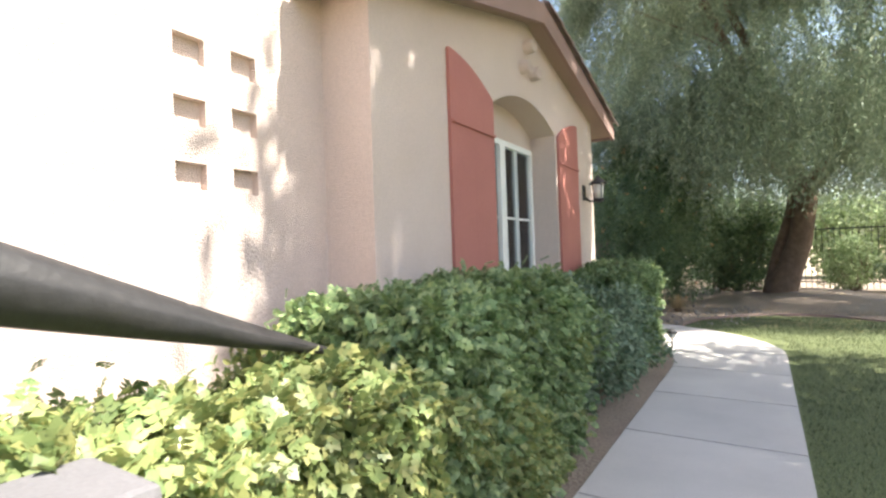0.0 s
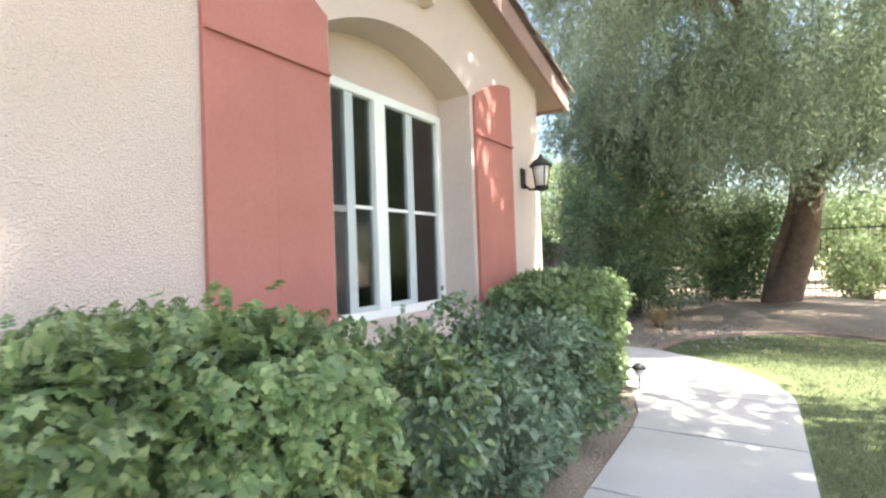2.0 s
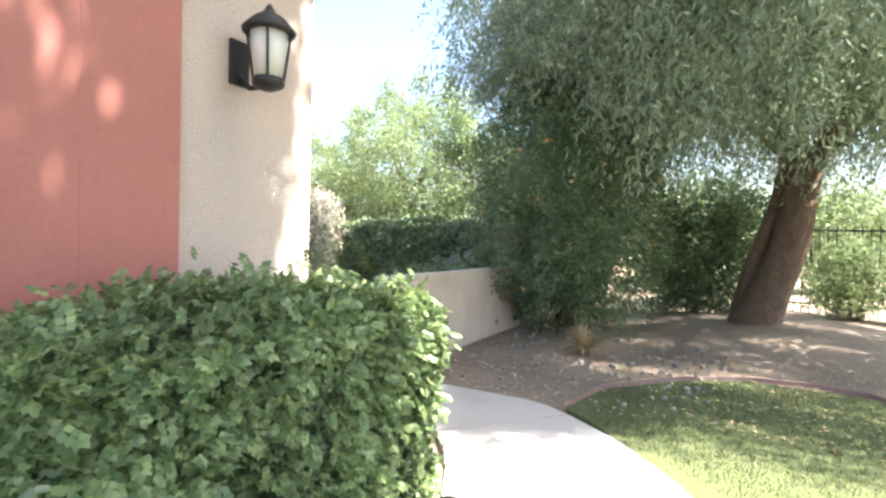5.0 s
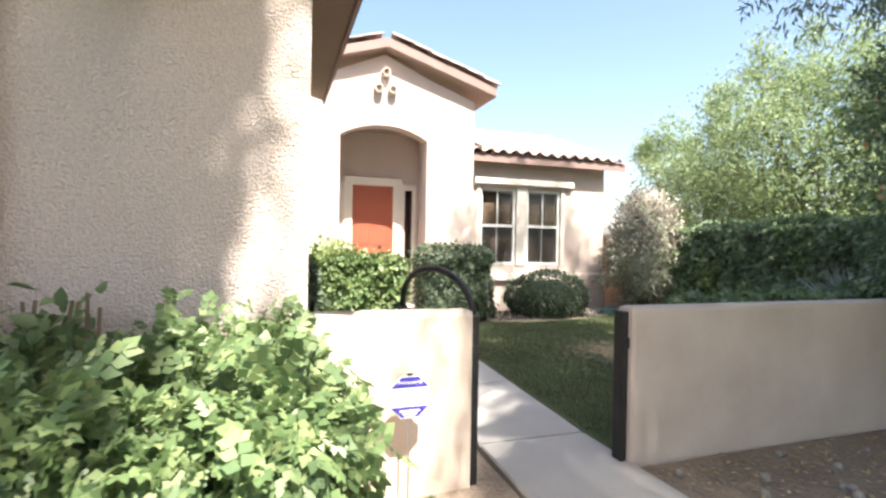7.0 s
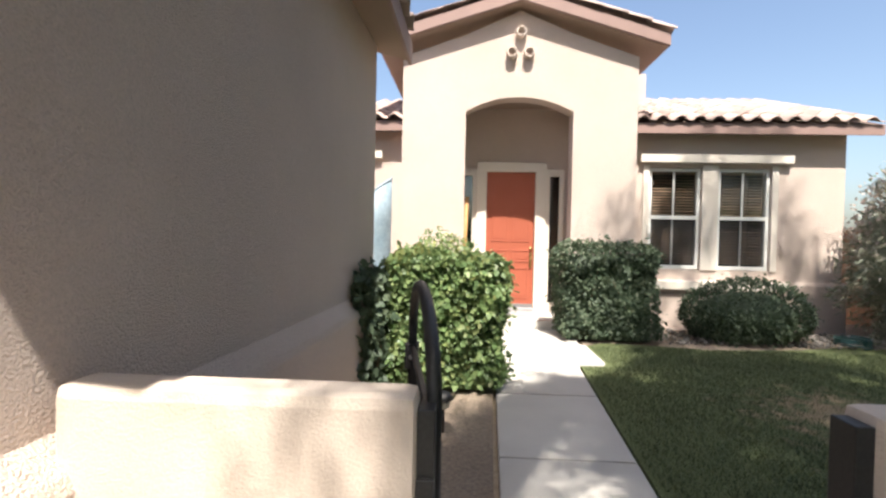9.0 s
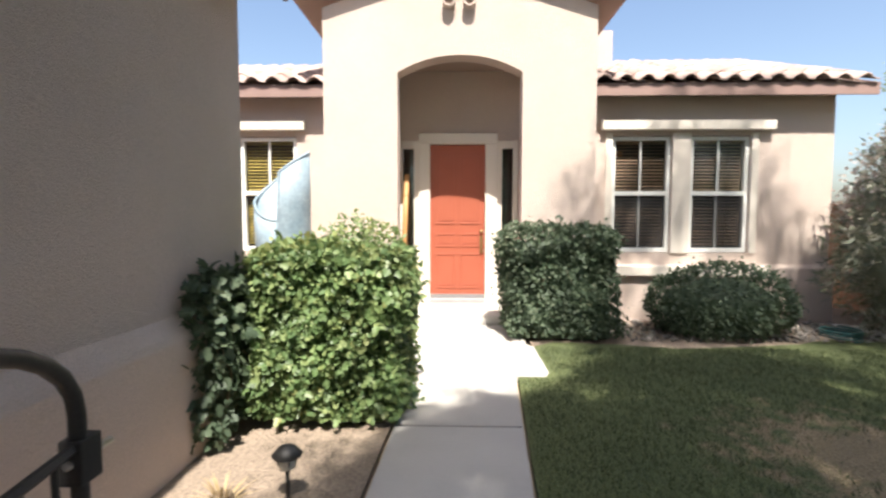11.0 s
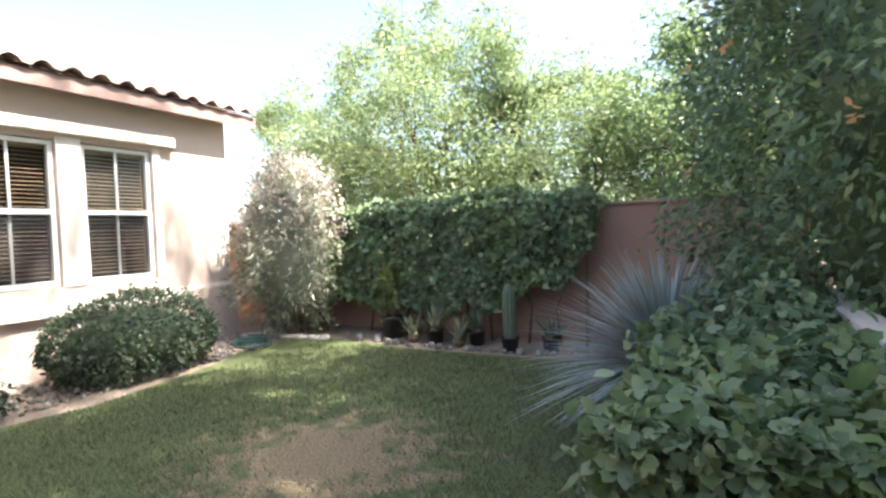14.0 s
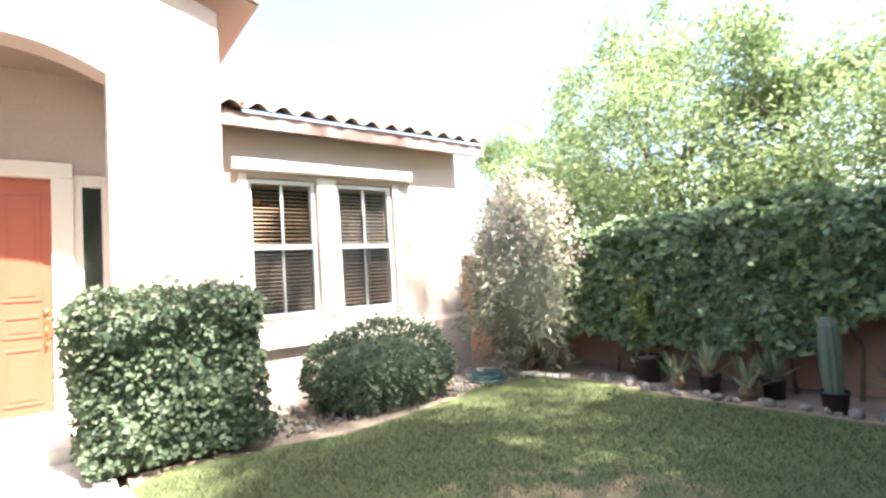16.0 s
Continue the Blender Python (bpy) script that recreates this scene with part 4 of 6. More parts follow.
for i in range(32):
    ob = new("slat", slat_mesh)
    ob.parent = blind
    ob.matrix_basis = pose(x - 0.045, 0, 2.62 - i * 0.027, 0, 30, 0)
part("head_rail", boxes((x - 0.07, x - 0.025, 3.89, 5.47, 2.63, 2.67)), BLIND_DARK, blind)
# added room shell, its gloom painted into the wall colour
structure("wall_room_front", boxes((-6.0, -5.9, 2.2, 6.8, 0, 3.0), (-5.9, -3.36, 2.2, 2.25, 0, 3.0), (-5.9, -3.36, 6.75, 6.8, 0, 3.0), (-5.9, -3.36, 2.25, 6.75, 0, 0.05), (-5.9, -3.36, 2.25, 6.75, 2.98, 3.0)), ROOM, "room shell behind the arched window, dimness painted in its colour", "wall")


def shutter(y0, y1, tall_left, label):
    """A plank shutter whose top follows the arch; tall on its outer side."""
    root = thing("window_shutter", label, "shutter", "shutters beside the arched window")
    def top(y):
        u = (y - y0) / (y1 - y0)
        u = u if tall_left else 1 - u
        return 3.17 - 0.27 * u ** 1.9
    n = 2
    gap = 0.0003
    for i in range(n):
        a, b = y0 + (y1 - y0) * i / n + gap, y0 + (y1 - y0) * (i + 1) / n - gap
        pts = [(a, 0.87), (b, 0.87)] + [(b + (a - b) * k / 4, top(b + (a - b) * k / 4)) for k in range(5)]
        part("plank", prism(bmesh.new(), pts, "x", -2.648, -2.618), SHUTTER, root)
    for z in (2.545, 1.06):
        part("batten", boxes((-2.618, -2.596, y0 + 0.005, y1 - 0.005, z - 0.045 if z < 2 else z - 0.012, z + 0.045 if z < 2 else z + 0.012), bevel=0.003), SHUTTER, root)
    return root


shutter(2.955, 3.765, True, "faded red wooden shutter with a curved top")
shutter(5.61, 6.39, False, "faded red wooden shutter with a curved top, sun-dappled")


def vents(x, centres, r, group):
    for y, z in centres:
        root = thing("wall_vent_pipe", "short round clay pipe vent in the gable", "vent", group)
        bm = bmesh.new()
        n = 16
        ring = lambda xx, rr: [bm.verts.new((xx, y + rr * math.cos(2 * math.pi * k / n), z + rr * math.sin(2 * math.pi * k / n))) for k in range(n)]
        rings = [ring(x - 0.01, r), ring(x + 0.11, r), ring(x + 0.12, r * 0.92), ring(x + 0.12, r * 0.68), ring(x + 0.005, r * 0.62)]
        for a, b in zip(rings, rings[1:]):
            for k in range(n):
                bm.faces.new((a[k], a[(k + 1) % n], b[(k + 1) % n], b[k]))
        bm.faces.new(rings[-1])
        part("pipe", bm, STUCCO, root, smooth=True)


vents(-2.65, [(4.69, 3.74), (4.56, 3.47), (4.83, 3.47)], 0.075, "clay vents of the front gable")
vents(-10.43, [(9.07, 4.66), (8.93, 4.34), (9.20, 4.34)], 0.085, "clay vents of the porch gable")

# ---- entry door ----
door = structure("door_1", boxes((-11.55, -11.49, 8.62, 9.485, 0.20, 2.625), bevel=0.004), DOOR, "orange-red panelled front door, closed", "door")


def panel_frame(y0, y1, z0, z1):
    bm = bmesh.new()
    x = -11.49
    g = 0.03
    for (a, b, c, d) in ((y0, y1, z0, z0 + g), (y0, y1, z1 - g, z1), (y0, y0 + g, z0 + g, z1 - g), (y1 - g, y1, z0 + g, z1 - g)):
        box(bm, x - 0.001, x + 0.010, a, b, c, d, bevel=0.004)
    box(bm, x - 0.001, x + 0.006, y0 + g + 0.02, y1 - g - 0.02, z0 + g + 0.02, z1 - g - 0.02, bevel=0.003)
    return bm


for y0, y1 in ((8.71, 9.02), (9.09, 9.40)):
    part("panel", panel_frame(y0, y1, 1.38, 2.48), DOOR, door)
    part("panel", panel_frame(y0, y1, 1.02, 1.24), DOOR, door)
    part("panel", panel_frame(y0, y1, 0.36, 0.92), DOOR, door)
part("kick_plate", boxes((-11.49, -11.475, 8.62, 9.485, 0.20, 0.27), bevel=0.003), CHROME, door, "brushed metal door sweep")
handle = part("door_handle", boxes((-11.49, -11.478, 9.405, 9.455, 0.92, 1.20), bevel=0.004), BRASS, door, "aged brass handle set")
part("grip", tube(bmesh.new(), [(-11.48, 9.43, 1.13), (-11.43, 9.43, 1.10), (-11.43, 9.43, 0.98), (-11.48, 9.43, 0.95)], 0.01, 7), BRASS, handle, smooth=True)
part("deadbolt", tube(bmesh.new(), [(-11.49, 9.43, 1.27), (-11.465, 9.43, 1.27)], 0.03, 12), BRASS, door, smooth=True)
tagged(part("trim_door_frame", boxes((-11.54, -11.41, 8.44, 8.62, 0.14, 2.63), (-11.54, -11.41, 9.485, 9.67, 0.14, 2.63), (-11.54, -11.40, 8.44, 9.67, 2.63, 2.79), bevel=0.008), TRIM), "cream door frame with a head moulding", "trim", "", "structure")
tagged(part("threshold", boxes((-11.50, -11.36, 8.62, 9.485, 0.141, 0.20), bevel=0.006), GREY), "grey metal door threshold", "threshold", "", "structure")
for i, (y0, y1) in enumerate(((8.12, 8.44), (9.67, 9.99))):
    s = structure(f"window_{5 + i}", boxes((-11.55, -11.45, y0, y0 + 0.075, 0.14, 2.68), (-11.55, -11.45, y1 - 0.075, y1, 0.14, 2.68), (-11.55, -11.45, y0 + 0.075, y1 - 0.075, 2.56, 2.68), (-11.55, -11.45, y0 + 0.075, y1 - 0.075, 0.14, 0.30), bevel=0.006), TRIM, "narrow dark sidelight beside the front door", "window")
    p = part("pane", boxes((-11.51, -11.505, y0 + 0.075, y1 - 0.075, 0.30, 2.56)), GLASS, s)
    p.visible_shadow = False
# added hall shell, coloured dark in place of indoor shade
structure("wall_room_hall", boxes((-12.4, -12.3, 8.0, 10.1, 0, 2.8), (-12.3, -11.76, 8.0, 8.05, 0, 2.8), (-12.3, -11.76, 10.05, 10.1, 0, 2.8), (-12.3, -11.76, 8.05, 10.05, 2.72, 2.8), (-12.3, -11.76, 8.05, 10.05, 0.0, 0.14)), ROOM, "hall shell behind the front door, dimness painted in its colour", "wall")
tagged(part("door_mat", boxes((-11.30, -10.80, 8.66, 9.44, 0.141, 0.158), bevel=0.004), GREY), "flat grey doormat on the porch step", "mat")
pole = thing("bamboo_pole", "thick bamboo pole leaning in the porch corner", "pole")
part("culm", tube(bmesh.new(), [(-11.2, 8.20, 0.14), (-11.25, 8.235, 1.2), (-11.32, 8.27, 2.15)], (0.045, 0.042, 0.04), 10), BAMBOO, pole, smooth=True)
for z in (0.5, 0.95, 1.4, 1.82):
    k = (z - 0.14) / 2.01
    part("node", lathe(bmesh.new(), [(0.044, -0.012), (0.05, 0.0), (0.044, 0.012)], (-11.2 - 0.12 * k, 8.20 + 0.07 * k, z), 10), BAMBOO, pole, smooth=True)

# ---- low wall and gate ----
bm = bmesh.new()
box(bm, -3.80, -3.65, 7.27, 8.20, -0.1, 1.03, bevel=0.035)
structure("wall_gate_left", bm, STUCCO_FINE, "low cream stucco wall between house and gate", "wall")
bm = bmesh.new()
box(bm, -3.80, -3.65, 9.30, 15.3, -0.1, 1.02, bevel=0.035)
structure("wall_gate_right", bm, STUCCO_FINE, "low stucco garden wall, dappled by tree shade", "wall")
gate = thing("garden_gate", "black iron garden gate with arched top, standing open", "gate")
gx0, gx1, gy = -3.74, -4.82, 8.24


def gp(u, z):
    return (gx0 + (gx1 - gx0) * u, gy - 0.18 * u, z)


bm = bmesh.new()
arch_pts = [gp(0.02, 0.08), gp(0.02, 0.98)] + [gp(0.5 - 0.48 * math.cos(math.pi * k / 14), 0.98 + 0.26 * math.sin(math.pi * k / 14)) for k in range(1, 14)] + [gp(0.98, 0.98), gp(0.98, 0.08)]
part("frame", tube(bm, arch_pts, 0.022, 8), IRON, gate, smooth=True)
for z in (0.14, 0.90):
    part("rail", tube(bmesh.new(), [gp(0.02, z), gp(0.98, z)], 0.015, 6), IRON, gate)
for k in range(1, 9):
    part("bar", tube(bmesh.new(), [gp(k / 9, 0.14), gp(k / 9, 0.90)], 0.009, 6), IRON, gate)
latch = part("latch", boxes((gx1 - 0.03, gx1 + 0.05, gy - 0.21, gy - 0.15, 0.80, 0.92), bevel=0.006), IRON, gate)
part("bolt", tube(bmesh.new(), [(gx1 - 0.10, gy - 0.18, 0.86), (gx1 + 0.06, gy - 0.18, 0.86)], 0.012, 8), CHROME, latch, "bright steel bolt", smooth=True)
for name_y, (a, b) in (("l", (8.20, 8.245)), ("r", (9.255, 9.30))):
    post = thing("gate_post", "square black steel gate post against the low wall", "post", "posts of the garden gate")
    part("shaft", boxes((-3.77, -3.68, a, b, 0.0, 0.99), bevel=0.004), IRON, post)
    part("hinge", boxes((-3.68, -3.665, a, b, 0.75, 0.82), bevel=0.003), IRON, post)

# yard sign on a stake
sign = thing("yard_sign", "white and blue octagonal security sign on a stake", "sign")
sx, sy, sz = -3.50, 7.782, 0.607
R = 0.12
octo = [(sy + R * math.cos(math.radians(22.5 + 45 * k)), sz + R * math.sin(math.radians(22.5 + 45 * k))) for k in range(8)]
board = part("board", prism(bmesh.new(), octo, "x", sx - 0.006, sx), SIGN_WHITE, sign)
c8, s8 = R * math.cos(math.radians(22.5)), R * math.sin(math.radians(22.5))
part("blue_band", prism(bmesh.new(), [(sy - c8 + 0.008, sz + s8 + 0.004), (sy + c8 - 0.008, sz + s8 + 0.004), (sy + s8, sz + c8 - 0.006), (sy - s8, sz + c8 - 0.006)], "x", sx, sx + 0.002), SIGN_BLUE, board, "blue printed band")
part("blue_band", prism(bmesh.new(), [(sy - c8 + 0.008, sz - s8 - 0.004), (sy - s8, sz - c8 + 0.006), (sy + s8, sz - c8 + 0.006), (sy + c8 - 0.008, sz - s8 - 0.004)], "x", sx, sx + 0.002), SIGN_BLUE, board, "blue printed band")
part("printed_bar", boxes((sx + 0.0021, sx + 0.003, sy - 0.055, sy + 0.055, sz - 0.076, sz - 0.067), (sx + 0.0021, sx + 0.003, sy - 0.04, sy + 0.04, sz - 0.092, sz - 0.084), (sx + 0.0021, sx + 0.003, sy - 0.03, sy + 0.03, sz - 0.106, sz - 0.100)), SIGN_WHITE, board)
part("printed_mark", boxes((sx + 0.0005, sx + 0.0015, sy + 0.045, sy + 0.049, sz - 0.005, sz + 0.012), (sx + 0.0005, sx + 0.0015, sy + 0.053, sy + 0.057, sz - 0.008, sz + 0.016), (sx + 0.0005, sx + 0.0015, sy + 0.061, sy + 0.065, sz - 0.003, sz + 0.009)), GREY, board)
text = bpy.data.curves.new("lettering", "FONT")
text.body, text.size, text.align_x, text.extrude = "Protected by", 0.026, "CENTER", 0.0006
text.materials.append(SIGN_WHITE)
ob = new("lettering", text)
ob.parent = board
ob.matrix_basis = pose(sx + 0.0028, sy, sz + 0.07, 90, 0, 90)
part("clip", boxes((sx - 0.02, sx + 0.004, sy - 0.016, sy + 0.016, sz + 0.112, sz + 0.122), bevel=0.002), IRON, sign, "black metal clip")
part("stake", tube(bmesh.new(), [(sx - 0.014, sy, -0.05), (sx - 0.014, sy, 0.70)], 0.006, 6), CHROME, sign, smooth=True)

# ---- wall lantern ----
lantern = thing("wall_lantern", "black metal coach lantern on the stucco wall", "lantern")
ly, lz = 6.70, 2.13
part("back_plate", boxes((-2.65, -2.628, ly - 0.055, ly + 0.055, lz + 0.02, lz + 0.24), bevel=0.008), IRON, lantern)
part("arm", tube(bmesh.new(), [(-2.63, ly, lz + 0.06), (-2.56, ly, lz + 0.0), (-2.45, ly, lz - 0.005)], 0.014, 8), IRON, lantern, smooth=True)
lx = -2.43
part("base_ring", lathe(bmesh.new(), [(0.025, -0.03), (0.065, -0.012), (0.075, 0.0), (0.075, 0.025), (0.06, 0.03)], (lx, ly, lz), 18), IRON, lantern, smooth=True)
part("glass", lathe(bmesh.new(), [(0.058, 0.03), (0.088, 0.235), (0.05, 0.24)], (lx, ly, lz), 18), FROST, lantern, "pale seeded glass", smooth=True)
part("roof", lathe(bmesh.new(), [(0.118, 0.235), (0.125, 0.25), (0.07, 0.31), (0.035, 0.33), (0.022, 0.35), (0.0085, 0.375)], (lx, ly, lz), 18), IRON, lantern, smooth=True)
for k in range(4):
    a = math.pi / 4 + k * math.pi / 2
    part("rib", tube(bmesh.new(), [(lx + 0.068 * math.cos(a), ly + 0.068 * math.sin(a), lz + 0.02), (lx + 0.098 * math.cos(a), ly + 0.098 * math.sin(a), lz + 0.24)], 0.007, 6), IRON, lantern)


def path_light(x, y, z=0.0):
    root = thing("path_light", "small dark metal garden path light on a spike", "path light", "path lights")
    part("spike", tube(bmesh.new(), [(0, 0, -0.06), (0, 0, 0.16)], 0.011, 8), IRON, root, smooth=True)
    part("lens", lathe(bmesh.new(), [(0.022, 0.14), (0.045, 0.16), (0.05, 0.22)], (0, 0, 0), 12), FROST, root, "pale ribbed lens", smooth=True)
    part("cap", lathe(bmesh.new(), [(0.075, 0.215), (0.08, 0.225), (0.045, 0.262), (0.012, 0.275)], (0, 0, 0), 14), IRON, root, smooth=True)
    for k in range(4):
        a = k * math.pi / 2
        part("strut", tube(bmesh.new(), [(0.03 * math.cos(a), 0.03 * math.sin(a), 0.14), (0.062 * math.cos(a), 0.062 * math.sin(a), 0.22)], 0.004, 5), IRON, root)
    root.location = (x, y, z)
    return root


light_a = path_light(-1.57, 7.0)
copy_thing(light_a, pose(-6.08, 8.16, 0.03, 0, 0, 30))

# tall blue-grey vessel with a slanted, rolled rim
vessel = thing("garden_vessel", "tall blue-grey metal vessel with a slanted cut rim", "vessel")
n, cx, cy, rr = 72, -10.02, 6.78, 0.355
FRONT = 0.31


def rim_height(a):
    """Height of the slanting rim at the angle a from the front; low where the sheet is rolled open."""
    u = 0.5 + 0.5 * math.sin(a)
    if -math.pi / 2 < a < -0.16:
        return 1.69 - 0.25 * math.sqrt(max(0.0, 1 - (1 - u / 0.43) ** 2))
    return 1.69 + 0.63 * u ** 0.75


def shell_point(a, z, r):
    r = r * (0.90 + 0.10 * min(1.0, z / 1.5))
    return (cx + r * math.cos(a + FRONT), cy + r * math.sin(a + FRONT), z)


bm = bmesh.new()
outer_v, inner_v, rim = [], [], []
for k in range(n):
    a = -math.pi + 2 * math.pi * k / n
    h = rim_height(a)
    outer_v.append([bm.verts.new(shell_point(a, h * z, rr)) for z in (0, 0.25, 0.5, 0.75, 1.0)])
    inner_v.append([bm.verts.new(shell_point(a, z, rr - 0.022)) for z in (h, 0.9, 0.4)])
    rim.append(shell_point(a, h, rr - 0.011))
for k in range(n):
    j = (k + 1) % n
    for i in range(4):
        bm.faces.new((outer_v[k][i], outer_v[j][i], outer_v[j][i + 1], outer_v[k][i + 1]))
    bm.faces.new((outer_v[k][4], outer_v[j][4], inner_v[j][0], inner_v[k][0]))
    for i in range(2):
        bm.faces.new((inner_v[k][i], inner_v[j][i], inner_v[j][i + 1], inner_v[k][i + 1]))
bm.faces.new([v[2] for v in inner_v])
bm.faces.new([v[0] for v in outer_v][::-1])
part("shell", bm, ZINC, vessel, smooth=True)
part("rim", tube(bmesh.new(), rim + rim[:1], 0.018, 6), ZINC, vessel, "rolled rim", smooth=True)

# dark leaning beam in the bed
beam = thing("leaning_beam", "thick weathered black beam slanting down into the hedge", "beam")
bm = bmesh.new()
pts = []
for k in range(9):
    u = k / 8
    yy = -1.35 + 2.05 * u
    zz = 1.455 - 0.40 * (yy + 0.24) + 0.008 * math.sin(u * 5)
    h = min(0.25, 0.185 - 0.17 * (yy + 0.24))
    pts.append([bm.verts.new((-1.83 + dx, yy, zz + dz)) for dx, dz in ((-0.09, -h), (0.07, -h * 0.96), (0.10, -h * 0.45), (0.08, -0.03), (0.03, 0.0), (-0.05, 0.0), (-0.10, -0.04), (-0.11, -h * 0.6))])
for a, b in zip(pts, pts[1:]):
    for k in range(8):
        bm.faces.new((a[k], a[(k + 1) % 8], b[(k + 1) % 8], b[k]))
bm.faces.new(pts[0][::-1]), bm.faces.new(pts[-1])
part("beam_body", bm, BLACK, beam, smooth=True)
part("prop", tube(bmesh.new(), [(-1.86, -1.2, -0.05), (-1.85, -1.2, 1.66)], 0.04, 8), BLACK, beam)

post = thing("garden_post", "short grey cement post beside the walk", "post")
part("shaft", boxes((-1.34, -1.16, -0.46, -0.28, -0.05, 1.05), bevel=0.012), GREY_DARK, post)
part("cap", boxes((-1.36, -1.14, -0.48, -0.26, 1.05, 1.10), bevel=0.015), GREY_DARK, post)

# ---- garden wall, courtyard beyond ----
bm = bmesh.new()
box(bm, -16, -3.45, 15.5, 15.72, -0.1, 1.70, bevel=0.02)
structure("wall_garden", bm, STUCCO_RED, "reddish-brown stucco garden wall with flat top", "wall")
structure("trim_wall_cap", boxes((-16, -3.42, 15.47, 15.75, 1.70, 1.735), bevel=0.008), STUCCO_RED, "thin cap on the garden wall", "trim")

# ---- planting along the front walk ----
hedge("dense green clipped hedge with lobed leaves beside the walk", -2.48, -1.54, 0.98, 2.88, 1.19, 18000, 0.078, LEAF_A, 11, LEAF_C, PINNATE, group="hedges along the front walk", rough=0.07, slim=1.0, tired=LEAF_Y)
hedge("low yellowing hedge in full sun beside the walk", -1.95, -1.30, -1.6, 0.70, 1.05, 13500, 0.080, LEAF_Y, 12, LEAF_C, PINNATE, slim=1.0, group="hedges along the front walk")
hedge("loose dark blue-green hedge below the arched window", -2.36, -1.60, 3.32, 5.38, 0.90, 12500, 0.058, LEAF_B, 13, LEAF_C, OVAL, rough=0.20, group="hedges along the front walk", slim=0.6, inset=0.24)
hedge("clipped bright green hedge at the house corner", -2.50, -1.73, 5.45, 7.2, 1.15, 26000, 0.064, LEAF_A, 14, LEAF_C, PINNATE, group="hedges along the front walk", rough=0.09, slim=1.0)
shrub("pale leafy twig growing behind the hedge gap", (-2.35, 0.80, 0.72), (0.22, 0.26, 0.34), 500, 0.05, LEAF_Y, 15, rough=0.2, sink=0.3, core=False)
shrub("climbing sprig standing above the hedge", (-2.45, 6.6, 1.15), (0.10, 0.16, 0.22), 160, 0.05, LEAF_A, 16, rough=0.2, sink=0.2, core=False)

# ---- courtyard planting ----
hedge("box-cut green shrub with ivy-shaped leaves by the path", -8.15, -6.95, 7.58, 8.66, 1.25, 15000, 0.058, LEAF_C, 21, LEAF_Y, name="clipped_shrub")
shrub("pale green shrub behind the box-cut one", (-9.2, 7.95, 0.75), (0.55, 0.55, 0.68), 3500, 0.06, LEAF_C, 22, spare=LEAF_Y)
hedge("dark ivy shrub against the side wall", -7.42, -6.55, 7.36, 7.54, 1.12, 1900, 0.075, LEAF_BALL, 23, name="wall_ivy", rough=0.06)
hedge("box-cut dark green shrub by the porch", -10.12, -9.45, 9.62, 11.0, 1.34, 10000, 0.05, LEAF_BALL, 24, LEAF_GREY, OVAL, name="clipped_shrub", rough=0.09)
shrub("low rounded dark green shrub below the windows", (-10.0, 12.42, 0.38), (0.62, 0.92, 0.54), 8000, 0.05, LEAF_BALL, 25, rough=0.05, sink=0.10)
ole = shrub("tall oleander with faded pinkish blossoms on top", (-9.9, 14.66, 1.24), (0.80, 0.80, 1.28), 11000, 0.13, LEAF_OLEANDER, 26, SLIM, rough=0.34, sink=0.45, name="oleander", wide=0.22, core=True)
p, w = blob_skin(2600, (-9.88, 14.72, 1.25), (0.78, 0.72, 1.36), 0.1)
leaves("blossom_mass", p + rng.normal(size=p.shape) * 0.08, w + rng.normal(size=p.shape), w + rng.normal(size=p.shape), 0.055, 0.05, OVAL, PETAL, ole, "faded pink blossoms")

ivy = thing("wall_ivy", "dense ivy hanging over the garden wall", "ivy")
p, w = box_skin(25000, -11.3, -5.55, 15.02, 15.62, 0.36, 1.86, "yXZ", 0.15)
keep = p[:, 2] > 0.50 + 0.25 * bumps(p * np.array((1, 0, 0)), 3.0, 33) + np.clip((p[:, 0] + 6.6) * 0.45, 0, 1)
bush_from_skin(ivy, p[keep], w[keep], 0.072, LEAF_IVY, LOBED, 31, 0.10, wide=0.9, spare=LEAF_A)
core = bmesh.new()
box(core, -11.25, -6.1, 15.2, 15.49, 0.85, 1.78)
bmesh.ops.subdivide_edges(core, edges=core.edges[:], cuts=6, use_grid_fill=True)
for v in core.verts:
    v.co += Vector(noise.noise_vector(v.co * 2.0)) * 0.06
    v.co.y = min(v.co.y, 15.49)
part("inner_growth", core, LEAF_IVY, ivy, smooth=True)
bm = bmesh.new()
for k in range(11):
    x0 = -9.0 + k * 0.33 + rng.normal() * 0.06
    tube(bm, [(x0, 15.25, -0.03), (x0 + rng.normal() * 0.05, 15.28, 0.45), (x0 + rng.normal() * 0.12, 15.3, 1.1)], (0.022, 0.018, 0.012), 6)
part("stem_mass", bm, BARK, ivy, smooth=True)


def pot(x, y, r, h, label="dark plastic nursery pot with soil"):
    root = thing("plant_pot", label, "pot", "pots along the garden wall")
    part("pot_body", lathe(bmesh.new(), [(r * 0.78, 0.0), (r, h * 0.9), (r * 1.08, h * 0.9), (r * 1.08, h), (r * 0.95, h), (r * 0.9, h * 0.85)], (0, 0, 0), 16), PLASTIC, root, smooth=True)
    part("soil", lathe(bmesh.new(), [(r * 0.9, h * 0.80), (r * 0.9, h * 0.87), (r * 0.2, h * 0.89)], (0, 0, 0), 12), DIRT, root)
    root.location = (x, y, -0.008)
    return root


pot_a = pot(-8.30, 14.98, 0.17, 0.30)
